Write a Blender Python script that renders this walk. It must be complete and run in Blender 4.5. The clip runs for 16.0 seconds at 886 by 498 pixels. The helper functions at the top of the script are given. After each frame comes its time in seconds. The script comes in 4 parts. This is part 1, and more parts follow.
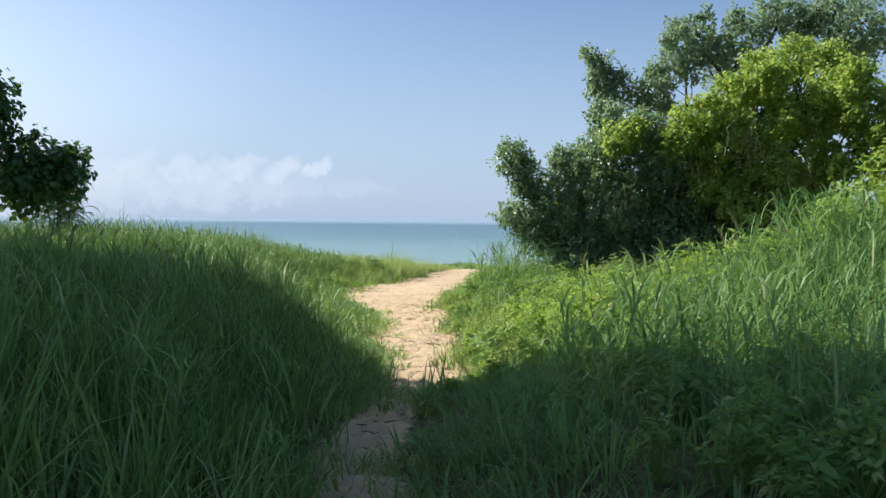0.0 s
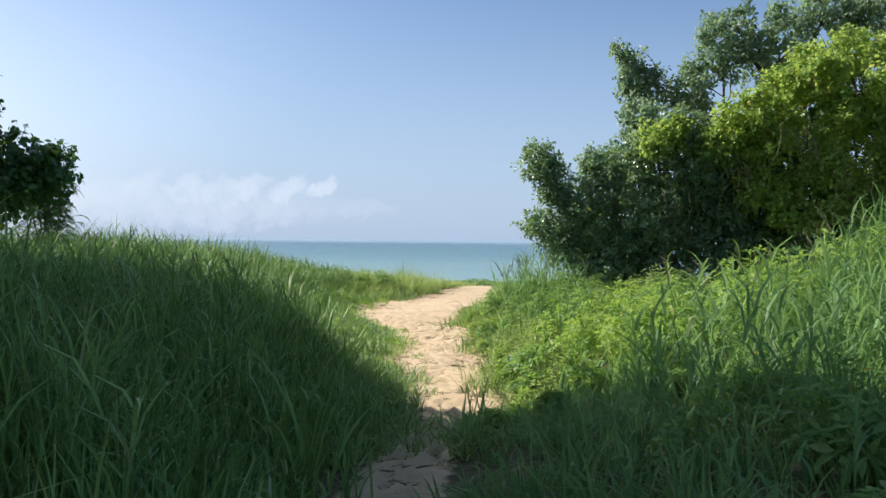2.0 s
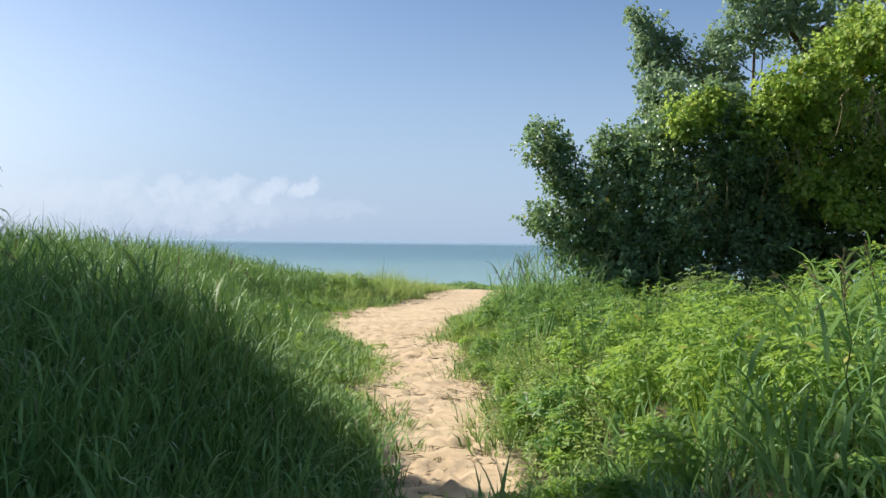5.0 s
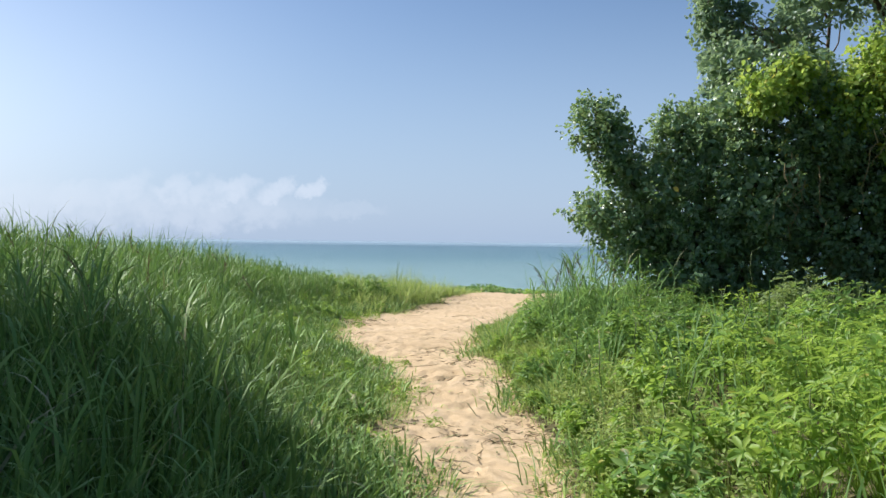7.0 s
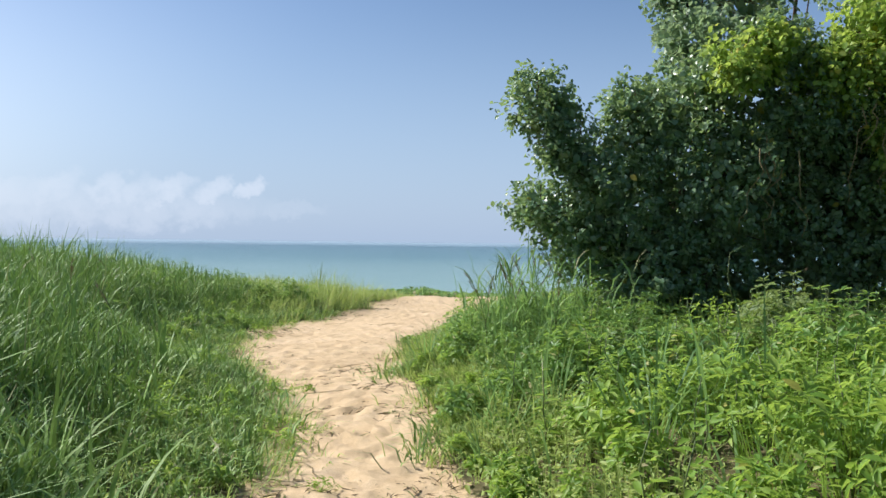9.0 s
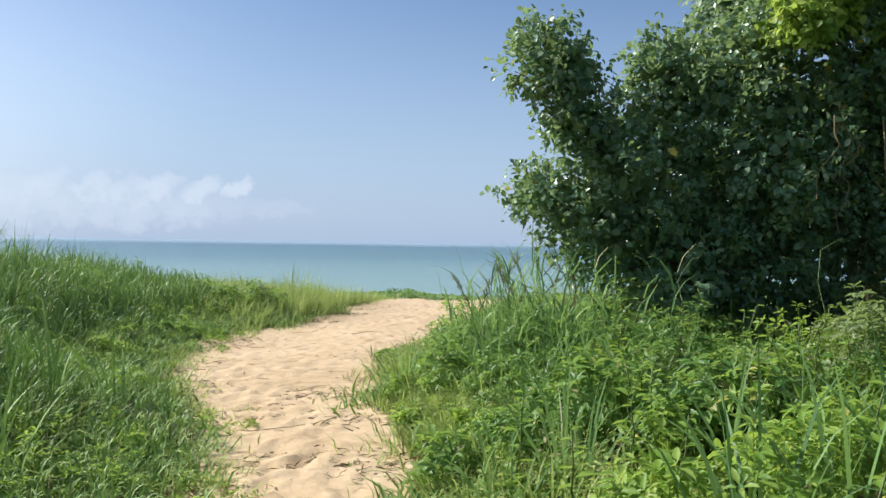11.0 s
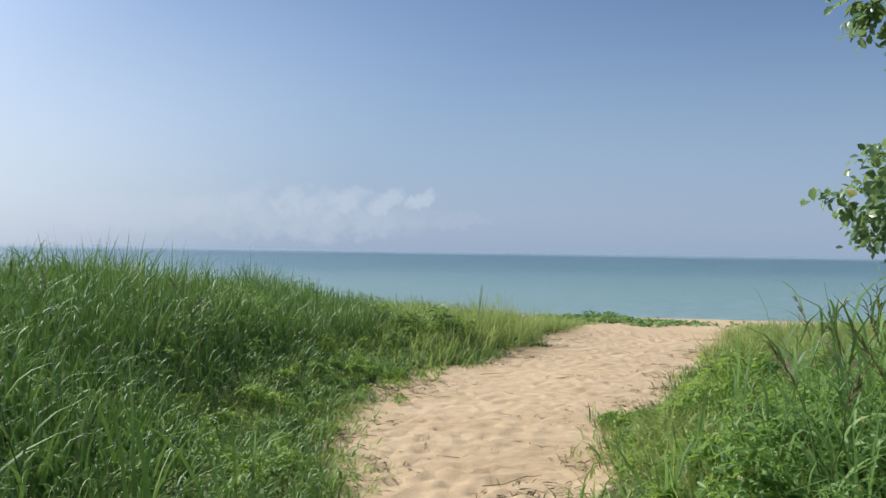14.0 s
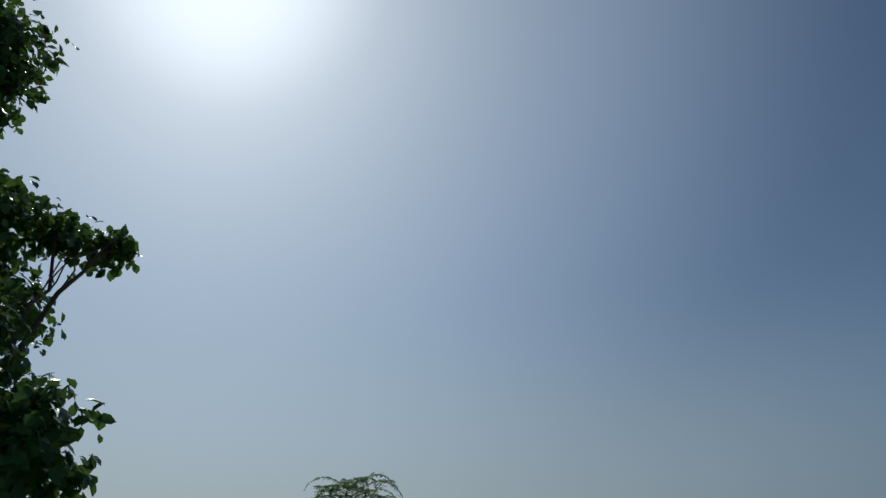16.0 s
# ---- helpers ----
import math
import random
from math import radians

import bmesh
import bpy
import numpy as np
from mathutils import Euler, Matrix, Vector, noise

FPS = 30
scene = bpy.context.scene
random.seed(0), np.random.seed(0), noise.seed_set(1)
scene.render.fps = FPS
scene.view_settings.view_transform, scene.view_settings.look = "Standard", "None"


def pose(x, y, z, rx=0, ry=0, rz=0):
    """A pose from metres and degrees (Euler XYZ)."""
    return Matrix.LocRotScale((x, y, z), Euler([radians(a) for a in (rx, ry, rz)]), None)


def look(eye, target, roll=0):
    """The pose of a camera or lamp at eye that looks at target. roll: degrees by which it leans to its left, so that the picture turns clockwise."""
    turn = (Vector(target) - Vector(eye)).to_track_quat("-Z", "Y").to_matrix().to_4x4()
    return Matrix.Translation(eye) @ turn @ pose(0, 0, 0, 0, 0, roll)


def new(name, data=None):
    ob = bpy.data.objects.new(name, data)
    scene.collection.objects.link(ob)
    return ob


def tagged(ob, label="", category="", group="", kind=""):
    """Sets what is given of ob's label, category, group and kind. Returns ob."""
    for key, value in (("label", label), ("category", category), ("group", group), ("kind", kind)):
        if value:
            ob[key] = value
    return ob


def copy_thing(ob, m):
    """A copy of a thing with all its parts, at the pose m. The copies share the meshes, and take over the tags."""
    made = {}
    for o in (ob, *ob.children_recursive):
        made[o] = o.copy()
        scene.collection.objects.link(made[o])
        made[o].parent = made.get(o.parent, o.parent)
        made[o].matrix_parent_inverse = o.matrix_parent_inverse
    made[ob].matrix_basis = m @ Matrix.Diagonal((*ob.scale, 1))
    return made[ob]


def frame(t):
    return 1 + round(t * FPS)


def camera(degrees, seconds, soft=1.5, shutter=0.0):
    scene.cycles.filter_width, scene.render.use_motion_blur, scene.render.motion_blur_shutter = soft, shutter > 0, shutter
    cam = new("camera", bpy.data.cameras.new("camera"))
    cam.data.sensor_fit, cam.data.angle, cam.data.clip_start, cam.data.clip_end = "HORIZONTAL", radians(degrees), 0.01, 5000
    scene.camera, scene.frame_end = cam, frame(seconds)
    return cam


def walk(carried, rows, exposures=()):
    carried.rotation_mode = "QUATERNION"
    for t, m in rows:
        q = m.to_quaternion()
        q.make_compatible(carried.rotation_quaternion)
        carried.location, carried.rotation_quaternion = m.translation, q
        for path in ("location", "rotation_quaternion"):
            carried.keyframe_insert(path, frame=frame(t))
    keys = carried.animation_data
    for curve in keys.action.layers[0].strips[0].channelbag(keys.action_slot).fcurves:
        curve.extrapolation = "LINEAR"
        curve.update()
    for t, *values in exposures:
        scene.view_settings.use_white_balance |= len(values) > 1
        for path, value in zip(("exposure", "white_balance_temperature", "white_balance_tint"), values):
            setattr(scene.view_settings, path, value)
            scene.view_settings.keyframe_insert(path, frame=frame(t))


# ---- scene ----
cam = camera(56.2, 16.0, soft=1.5)
METRES, EYE, TILT, LEAN, TURN = 12.6, 1.5, -2.0, -0.6, 0.0
ROWS = [
    (0.0, 0.0, 0.0, 0.0, 0.0, 0.0, -0.0),
    (0.5, -0.0056, 0.027, -0.0053, 0.11, 0.63, -0.05),
    (1.0, -0.0148, 0.0512, -0.0067, 0.26, 1.02, -0.03),
    (1.5, -0.0172, 0.0846, -0.0088, 0.42, 1.17, -0.01),
    (2.0, -0.0213, 0.1103, -0.0106, 0.35, 1.35, -0.01),
    (2.5, -0.0238, 0.1356, -0.0101, -0.23, 1.41, 0.03),
    (3.0, -0.0176, 0.1726, -0.0124, -1.03, 1.37, 0.08),
    (3.5, -0.0163, 0.2022, -0.0107, -1.48, 1.38, -0.01),
    (6.0, -0.0401, 0.3769, -0.0078, -0.32, 1.45, -0.04),
    (6.5, -0.0463, 0.4137, -0.0075, -0.21, 1.46, -0.08),
    (7.0, -0.0502, 0.4505, -0.0056, -0.38, 1.47, -0.01),
    (7.5, -0.0451, 0.4836, -0.0079, -1.46, 1.47, 0.05),
    (8.0, -0.0383, 0.5201, -0.0059, -2.79, 1.45, 0.1),
    (8.5, -0.0322, 0.5539, -0.0025, -3.8, 1.46, 0.1),
    (11.0, -0.0103, 0.732, -0.0009, -5.32, 1.5, -0.1),
    (11.5, -0.0146, 0.7729, 0.0043, -5.07, 1.48, -0.13),
    (12.0, -0.0126, 0.8136, 0.002, -4.84, 1.49, -0.14),
    (12.5, -0.0164, 0.8533, 0.0047, -4.54, 1.51, -0.27),
    (13.0, -0.0242, 0.8912, 0.0085, -3.76, 1.6, -0.36),
    (13.5, -0.0295, 0.923, 0.0114, -0.74, 1.73, -0.39),
    (14.0, -0.0382, 0.9274, 0.0176, 7.01, 2.15, -0.51),
    (14.5, -0.047, 0.9206, 0.0225, 18.25, 4.47, -0.7),
    (15.0, -0.05, 0.9199, 0.0286, 29.71, 9.77, -0.63),
    (15.5, -0.0509, 0.9237, 0.0338, 39.41, 15.88, -0.47),
    (16.0, -0.0598, 0.9362, 0.0381, 46.49, 23.56, -0.78),
]
EXPOSURES = [(0.0, 0.47, 6050, 10), (3.5, 0.47, 6050, 10), (6.0, 0.41, 6050, 10), (11.0, 0.42, 6050, 10), (12.5, 0.39, 6050, 10), (13.0, 0.32, 6050, 10), (13.5, 0.27, 6020, 10), (14.0, 0.02, 5950, 10), (14.5, -0.07, 5950, 8), (15.0, -0.42, 5950, 6), (15.5, -0.8, 5900, 3), (16.0, -1.3, 5800, 0)]
walk(cam, [(t, pose(0, 0, EYE, TILT, LEAN, TURN) @ pose(METRES * x, METRES * y, METRES * z, 90 + pitch, roll, yaw)) for t, x, y, z, yaw, pitch, roll in ROWS], EXPOSURES)

# ---- world and sun ----
SUN_LEFT, SUN_UP = 64.5, 40.0  # degrees left of straight ahead, degrees above the horizon
SUN_WAY = Vector((-math.sin(radians(SUN_LEFT)) * math.cos(radians(SUN_UP)), math.cos(radians(SUN_LEFT)) * math.cos(radians(SUN_UP)), math.sin(radians(SUN_UP))))


class Nodes:
    """A short way to write a node tree."""

    def __init__(self, tree):
        self.tree = tree

    def add(self, kind, ins=None, **props):
        n = self.tree.nodes.new(kind)
        for k, v in props.items():
            setattr(n, k, v)
        for k, v in (ins or {}).items():
            if hasattr(v, "is_output"):
                self.tree.links.new(v, n.inputs[k])
            else:
                n.inputs[k].default_value = v
        return n

    def math(self, op, a, b=0.0, clamp=False):
        return self.add("ShaderNodeMath", {0: a, 1: b}, operation=op, use_clamp=clamp).outputs[0]

    def ramp(self, fac, stops):
        n = self.add("ShaderNodeValToRGB", {"Fac": fac})
        el = n.color_ramp.elements
        while len(el) < len(stops):
            el.new(0.5)
        for e, (p, c) in zip(el, stops):
            e.position = p
            e.color = (*c, 1) if len(c) == 3 else c
        return n.outputs["Color"]

    def span(self, v, a, b, lo=0.0, hi=1.0):
        return self.add("ShaderNodeMapRange", {0: v, 1: a, 2: b, 3: lo, 4: hi}, interpolation_type="SMOOTHSTEP").outputs[0]

    def mix(self, fac, a, b, blend="MIX"):
        n = self.add("ShaderNodeMix", data_type="RGBA", blend_type=blend)
        for i, v in ((0, fac), (6, a), (7, b)):
            if hasattr(v, "is_output"):
                self.tree.links.new(v, n.inputs[i])
            else:
                n.inputs[i].default_value = (*v, 1) if i and len(v) == 3 else v
        return n.outputs[2]

    def noise(self, vec, scale, detail=3.0, rough=0.55):
        ins = {"Scale": scale, "Detail": detail, "Roughness": rough}
        if vec is not None:
            ins["Vector"] = vec
        return self.add("ShaderNodeTexNoise", ins).outputs["Fac"]


world = bpy.data.worlds.new("sky")
scene.world = world
world.use_nodes = True
world.node_tree.nodes.clear()
W = Nodes(world.node_tree)
sky = W.add("ShaderNodeTexSky", sky_type="NISHITA", sun_disc=False, sun_elevation=radians(SUN_UP), sun_rotation=radians(-SUN_LEFT),
            altitude=0.0, air_density=1.0, dust_density=1.5, ozone_density=4.0)
way = W.add("ShaderNodeTexCoord").outputs["Generated"]
sep = W.add("ShaderNodeSeparateXYZ", {0: way}).outputs
# sea haze low over the horizon, and a bank of small cumulus far out
toward = W.add("ShaderNodeVectorMath", {0: way, 1: tuple(SUN_WAY)}, operation="DOT_PRODUCT").outputs["Value"]
veil = W.mix(W.span(toward, 0.5, 0.95), (4.3, 5.3, 6.8), (11.0, 11.3, 11.6))
haze = W.mix(W.math("MULTIPLY", W.span(sep[2], 0.34, -0.02), 0.8), sky.outputs[0], veil)
haze = W.mix(W.span(toward, 0.74, 0.97), haze, (2.6, 3.0, 3.5), "ADD")
haze = W.mix(W.span(toward, 0.982, 1.0), haze, (5.0, 5.0, 5.0), "ADD")
azimuth = W.math("ARCTAN2", W.math("MULTIPLY", sep[0], -1.0), sep[1])
billow = W.math("SUBTRACT", W.noise(way, 55.0, 5.0, 0.6), 0.5)
ragged = W.math("SUBTRACT", W.noise(way, 24.0, 4.0, 0.55), 0.5)
bank = None
# each tower: bearing to the left, height of its middle, half width, half height, thickness
for bearing, high, half, tall_half, thick in [(0.152, 0.062, 0.014, 0.017, 0.7), (0.188, 0.057, 0.024, 0.02, 0.7), (0.24, 0.054, 0.03, 0.024, 0.7), (0.262, 0.05, 0.03, 0.024, 0.6), (0.302, 0.052, 0.03, 0.024, 0.6),
                                              (0.36, 0.05, 0.034, 0.026, 0.5), (0.41, 0.044, 0.04, 0.024, 0.4), (0.28, 0.032, 0.16, 0.026, 0.45), (0.11, 0.036, 0.06, 0.012, 0.22), (0.48, 0.036, 0.10, 0.026, 0.3)]:
    # the tops lean over to the right with the wind
    u = W.math("ADD", W.math("SUBTRACT", azimuth, bearing), W.math("MULTIPLY", W.math("SUBTRACT", sep[2], high), 0.55))
    u = W.math("DIVIDE", W.math("ADD", u, W.math("MULTIPLY", ragged, 0.07)), half)
    v = W.math("DIVIDE", W.math("ADD", W.math("SUBTRACT", sep[2], high), W.math("MULTIPLY", billow, 0.045)), tall_half)
    r2 = W.math("ADD", W.math("MULTIPLY", u, u), W.math("MULTIPLY", v, v))
    puff = W.math("MULTIPLY", W.span(r2, 1.15, 0.1), thick)
    bank = puff if bank is None else W.math("MAXIMUM", bank, puff)
cover = W.math("MULTIPLY", bank, W.span(billow, -0.32, 0.12, 0.35, 1.0))
cloudy = W.mix(W.math("MULTIPLY", cover, 0.66), haze, (7.4, 7.6, 8.1))
back = W.add("ShaderNodeBackground", {"Color": cloudy, "Strength": 0.089})
W.add("ShaderNodeOutputWorld", {"Surface": back.outputs[0]})

sun = new("sun", bpy.data.lights.new("sun", "SUN"))
sun.data.energy, sun.data.angle, sun.data.color = 5.0, radians(0.55), (1.0, 0.93, 0.82)
sun.matrix_world = look(SUN_WAY * 60, (0, 0, 0))


# ---- materials ----
def material(name):
    m = bpy.data.materials.new(name)
    m.use_nodes = True
    m.node_tree.nodes.clear()
    n = Nodes(m.node_tree)
    return m, n, n.add("ShaderNodeOutputMaterial")


def leafy(name, dark, mid, light, through_colour, gloss=0.45, share=0.4, spread=2.5, odd=None, shine=0.28):
    """Blades and leaves: colour by island and by patch, light shining through, a waxy gloss."""
    m, n, out = material(name)
    geo = n.add("ShaderNodeNewGeometry").outputs
    rnd = geo["Random Per Island"]
    patch = n.noise(geo["Position"], spread, 2.0)
    v = n.math("ADD", n.math("MULTIPLY", rnd, 0.6), n.math("MULTIPLY", patch, 0.45))
    stops = [(0.15, dark), (0.5, mid), (0.85, light)]
    col = n.ramp(v, stops)
    if odd:
        col = n.mix(n.math("GREATER_THAN", rnd, odd[0]), col, odd[1])
    fine = n.noise(geo["Position"], 90.0, 2.0)
    col = n.mix(n.math("MULTIPLY", fine, 0.35), col, dark)
    bsdf = n.add("ShaderNodeBsdfPrincipled", {"Base Color": col, "Roughness": gloss, "Specular IOR Level": shine})
    glow = n.mix(0.6, col, through_colour)
    tr = n.add("ShaderNodeBsdfTranslucent", {"Color": glow})
    mx = n.add("ShaderNodeMixShader", {0: share, 1: bsdf.outputs[0], 2: tr.outputs[0]})
    n.tree.links.new(mx.outputs[0], out.inputs["Surface"])
    return m


def plain(name, stops, scale, rough=0.8, bump=0.3, stretch=(1, 1, 1), metal=0.0):
    m, n, out = material(name)
    co = n.add("ShaderNodeMapping", {"Vector": n.add("ShaderNodeNewGeometry").outputs["Position"], "Scale": stretch}).outputs[0]
    big, fine = n.noise(co, scale, 4.0), n.noise(co, scale * 9, 4.0)
    v = n.math("ADD", n.math("MULTIPLY", big, 0.6), n.math("MULTIPLY", fine, 0.4))
    bsdf = n.add("ShaderNodeBsdfPrincipled", {"Base Color": n.ramp(v, stops), "Roughness": rough, "Metallic": metal})
    b = n.add("ShaderNodeBump", {"Strength": bump, "Distance": 0.02, "Height": v})
    n.tree.links.new(b.outputs[0], bsdf.inputs["Normal"])
    n.tree.links.new(bsdf.outputs[0], out.inputs["Surface"])
    return m


GRASS = leafy("grass_blade", (0.09, 0.19, 0.045), (0.215, 0.35, 0.085), (0.38, 0.50, 0.15), (0.36, 0.54, 0.11), 0.55, 0.14, 0.9, (0.975, (0.46, 0.41, 0.24)))
GRASS_PALE = leafy("grass_pale", (0.17, 0.26, 0.06), (0.32, 0.42, 0.11), (0.48, 0.54, 0.19), (0.58, 0.68, 0.18), 0.55, 0.4, 1.2, (0.94, (0.52, 0.44, 0.26)))
GRASS_BLUE = leafy("grass_deep", (0.08, 0.17, 0.06), (0.17, 0.30, 0.09), (0.28, 0.42, 0.15), (0.38, 0.58, 0.15), 0.5, 0.36, 1.0, (0.98, (0.45, 0.40, 0.24)))
HERB = leafy("herb_leaf", (0.09, 0.19, 0.03), (0.225, 0.36, 0.06), (0.41, 0.53, 0.12), (0.52, 0.70, 0.10), 0.45, 0.42, 1.5, (0.985, (0.55, 0.5, 0.12)))
HERB_DARK = leafy("large_herb_leaf", (0.07, 0.16, 0.04), (0.17, 0.30, 0.07), (0.32, 0.45, 0.14), (0.42, 0.6, 0.10), 0.4, 0.4, 2.0, (0.97, (0.5, 0.46, 0.22)))
TREE_LEAF = leafy("tree_leaf", (0.03, 0.085, 0.03), (0.07, 0.15, 0.05), (0.13, 0.23, 0.08), (0.24, 0.4, 0.06), 0.27, 0.24, 0.8, (0.995, (0.55, 0.42, 0.04)))
VINE_LEAF = leafy("vine_leaf", (0.09, 0.18, 0.035), (0.27, 0.40, 0.075), (0.54, 0.60, 0.16), (0.62, 0.76, 0.13), 0.42, 0.46, 2.6, (0.965, (0.66, 0.54, 0.1)))
FAR_LEAF = leafy("grey_green_leaf", (0.11, 0.18, 0.12), (0.21, 0.30, 0.18), (0.33, 0.42, 0.26), (0.44, 0.58, 0.24), 0.38, 0.42, 0.8)
SHRUB_LEAF = leafy("shrub_leaf", (0.06, 0.13, 0.08), (0.165, 0.265, 0.145), (0.36, 0.46, 0.26), (0.50, 0.66, 0.18), 0.3, 0.34, 2.4, (0.993, (0.5, 0.4, 0.08)), 0.45)
OLIVE_LEAF = leafy("olive_leaf", (0.09, 0.14, 0.05), (0.18, 0.25, 0.09), (0.31, 0.37, 0.15), (0.40, 0.52, 0.12), 0.42, 0.36, 2.4)
FERN_LEAF = leafy("feathery_leaf", (0.05, 0.11, 0.04), (0.10, 0.18, 0.07), (0.17, 0.26, 0.10), (0.30, 0.44, 0.12), 0.5, 0.42, 2.0)
DRY = leafy("dry_stalk", (0.20, 0.14, 0.07), (0.34, 0.26, 0.13), (0.48, 0.39, 0.22), (0.4, 0.3, 0.12), 0.7, 0.15, 3.0)
LITTER = leafy("dry_litter", (0.08, 0.06, 0.03), (0.17, 0.125, 0.065), (0.33, 0.25, 0.14), (0.3, 0.22, 0.1), 0.8, 0.1, 3.0, (0.8, (0.16, 0.21, 0.06)))
SEED = leafy("seed_head", (0.10, 0.09, 0.05), (0.20, 0.16, 0.09), (0.32, 0.25, 0.15), (0.3, 0.25, 0.1), 0.7, 0.25, 3.0)
BARK = plain("bark", [(0.3, (0.05, 0.035, 0.022)), (0.55, (0.13, 0.095, 0.06)), (0.8, (0.24, 0.19, 0.13))], 6.0, 0.9, 0.8, (1, 1, 0.25))
STEM = plain("green_stem", [(0.3, (0.05, 0.09, 0.02)), (0.7, (0.14, 0.18, 0.05))], 12.0, 0.6, 0.2)


def ground_material():
    m, n, out = material("sand_and_soil")
    pos = n.add("ShaderNodeNewGeometry").outputs["Position"]
    sand = n.add("ShaderNodeAttribute", attribute_name="sand").outputs["Fac"]
    big, mid, grain = n.noise(pos, 1.3, 4.0), n.noise(pos, 9.0, 5.0), n.noise(pos, 160.0, 3.0)
    col = n.ramp(n.math("ADD", n.math("MULTIPLY", big, 0.5), n.math("MULTIPLY", mid, 0.5)), [(0.3, (0.50, 0.36, 0.21)), (0.5, (0.62, 0.46, 0.28)), (0.7, (0.69, 0.53, 0.35))])
    col = n.mix(n.math("MULTIPLY", n.span(grain, 0.35, 0.7), 0.35), col, (0.36, 0.25, 0.14))
    soil = n.ramp(mid, [(0.3, (0.06, 0.055, 0.025)), (0.55, (0.13, 0.115, 0.055)), (0.75, (0.26, 0.21, 0.12))])
    edge = n.span(n.math("ADD", sand, n.math("MULTIPLY", n.math("SUBTRACT", mid, 0.5), 0.9)), 0.35, 0.65)
    bsdf = n.add("ShaderNodeBsdfPrincipled", {"Base Color": n.mix(edge, soil, col), "Roughness": 0.95, "Specular IOR Level": 0.15})
    hollow = n.add("ShaderNodeTexVoronoi", {"Vector": pos, "Scale": 7.0}, feature="SMOOTH_F1").outputs["Distance"]
    h = n.math("ADD", n.math("MULTIPLY", hollow, 0.8), n.math("ADD", n.math("MULTIPLY", mid, 0.5), n.math("MULTIPLY", grain, 0.12)))
    b = n.add("ShaderNodeBump", {"Strength": 0.6, "Distance": 0.05, "Height": h})
    n.tree.links.new(b.outputs[0], bsdf.inputs["Normal"])
    n.tree.links.new(bsdf.outputs[0], out.inputs["Surface"])
    return m


def water_material():
    m, n, out = material("sea_water")
    pos = n.add("ShaderNodeNewGeometry").outputs["Position"]
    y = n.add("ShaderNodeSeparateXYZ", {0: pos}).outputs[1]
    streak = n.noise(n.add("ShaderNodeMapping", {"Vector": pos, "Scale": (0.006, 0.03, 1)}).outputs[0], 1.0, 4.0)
    depth_and_haze = n.math("ADD", n.math("LOGARITHM", n.math("MAXIMUM", y, 40.0), 10.0), n.math("MULTIPLY", streak, 0.35))
    # shallows lighter by the shore; the pale far end is distance haze in the colour
    col = n.ramp(n.span(depth_and_haze, 1.8, 3.4), [(0.0, (0.24, 0.35, 0.33)), (0.35, (0.115, 0.21, 0.23)), (0.8, (0.10, 0.175, 0.21)), (1.0, (0.28, 0.36, 0.41))])
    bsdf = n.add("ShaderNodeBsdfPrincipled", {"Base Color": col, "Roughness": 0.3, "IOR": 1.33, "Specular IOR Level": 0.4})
    chop = n.noise(n.add("ShaderNodeMapping", {"Vector": pos, "Scale": (0.5, 1.2, 1)}).outputs[0], 1.0, 5.0)
    b = n.add("ShaderNodeBump", {"Strength": 0.9, "Distance": 0.6, "Height": chop})
    n.tree.links.new(b.outputs[0], bsdf.inputs["Normal"])
    n.tree.links.new(bsdf.outputs[0], out.inputs["Surface"])
    return m


GROUND, WATER = ground_material(), water_material()

# ---- the lie of the land ----
rng = np.random.default_rng(7)
PATH_Y = [-12, 0, 4, 5.8, 7.2, 8.6, 10, 11, 12, 13.3, 15.4, 17.15, 18.5, 20, 21, 22.4, 24.2, 26.5, 28.7, 30.7, 33, 40]
PATH_X = [-0.2, -0.2, -0.44, -0.58, -0.46, -0.26, -0.17, -0.27, -0.42, -0.43, -0.6, -1.0, -1.2, -0.98, -0.66, -0.42, 0.25, 0.95, 1.55, 2.3, 3.6, 9.0]
PATH_HALF = [0.3, 0.25, 0.14, 0.14, 0.14, 0.26, 0.28, 0.4, 0.52, 0.52, 0.58, 0.72, 1.08, 1.34, 1.58, 1.68, 1.5, 1.55, 1.45, 1.7, 2.8, 7.0]


def smooth(v, a, b):
    s = np.clip((v - a) / (b - a), 0, 1)
    return s * s * (3 - 2 * s)


def wave(x, y, k, seed):
    """Cheap uneven swell between about -1 and 1."""
    r = np.random.default_rng(seed)
    out = np.zeros_like(x, dtype=float)
    for i in range(5):
        a, f, p = r.uniform(0, 6.283), k * r.uniform(0.6, 1.9), r.uniform(0, 6.283)
        out += np.sin((x * np.cos(a) + y * np.sin(a)) * f + p) / 3.2
    return out


def beside(x, y):
    """How far off the trodden path, and on which side (left: minus)."""
    d = x - np.interp(y, PATH_Y, PATH_X)
    return np.abs(d) - np.interp(y, PATH_Y, PATH_HALF) + 0.09 * wave(x, y, 3.0, 3), np.sign(d)


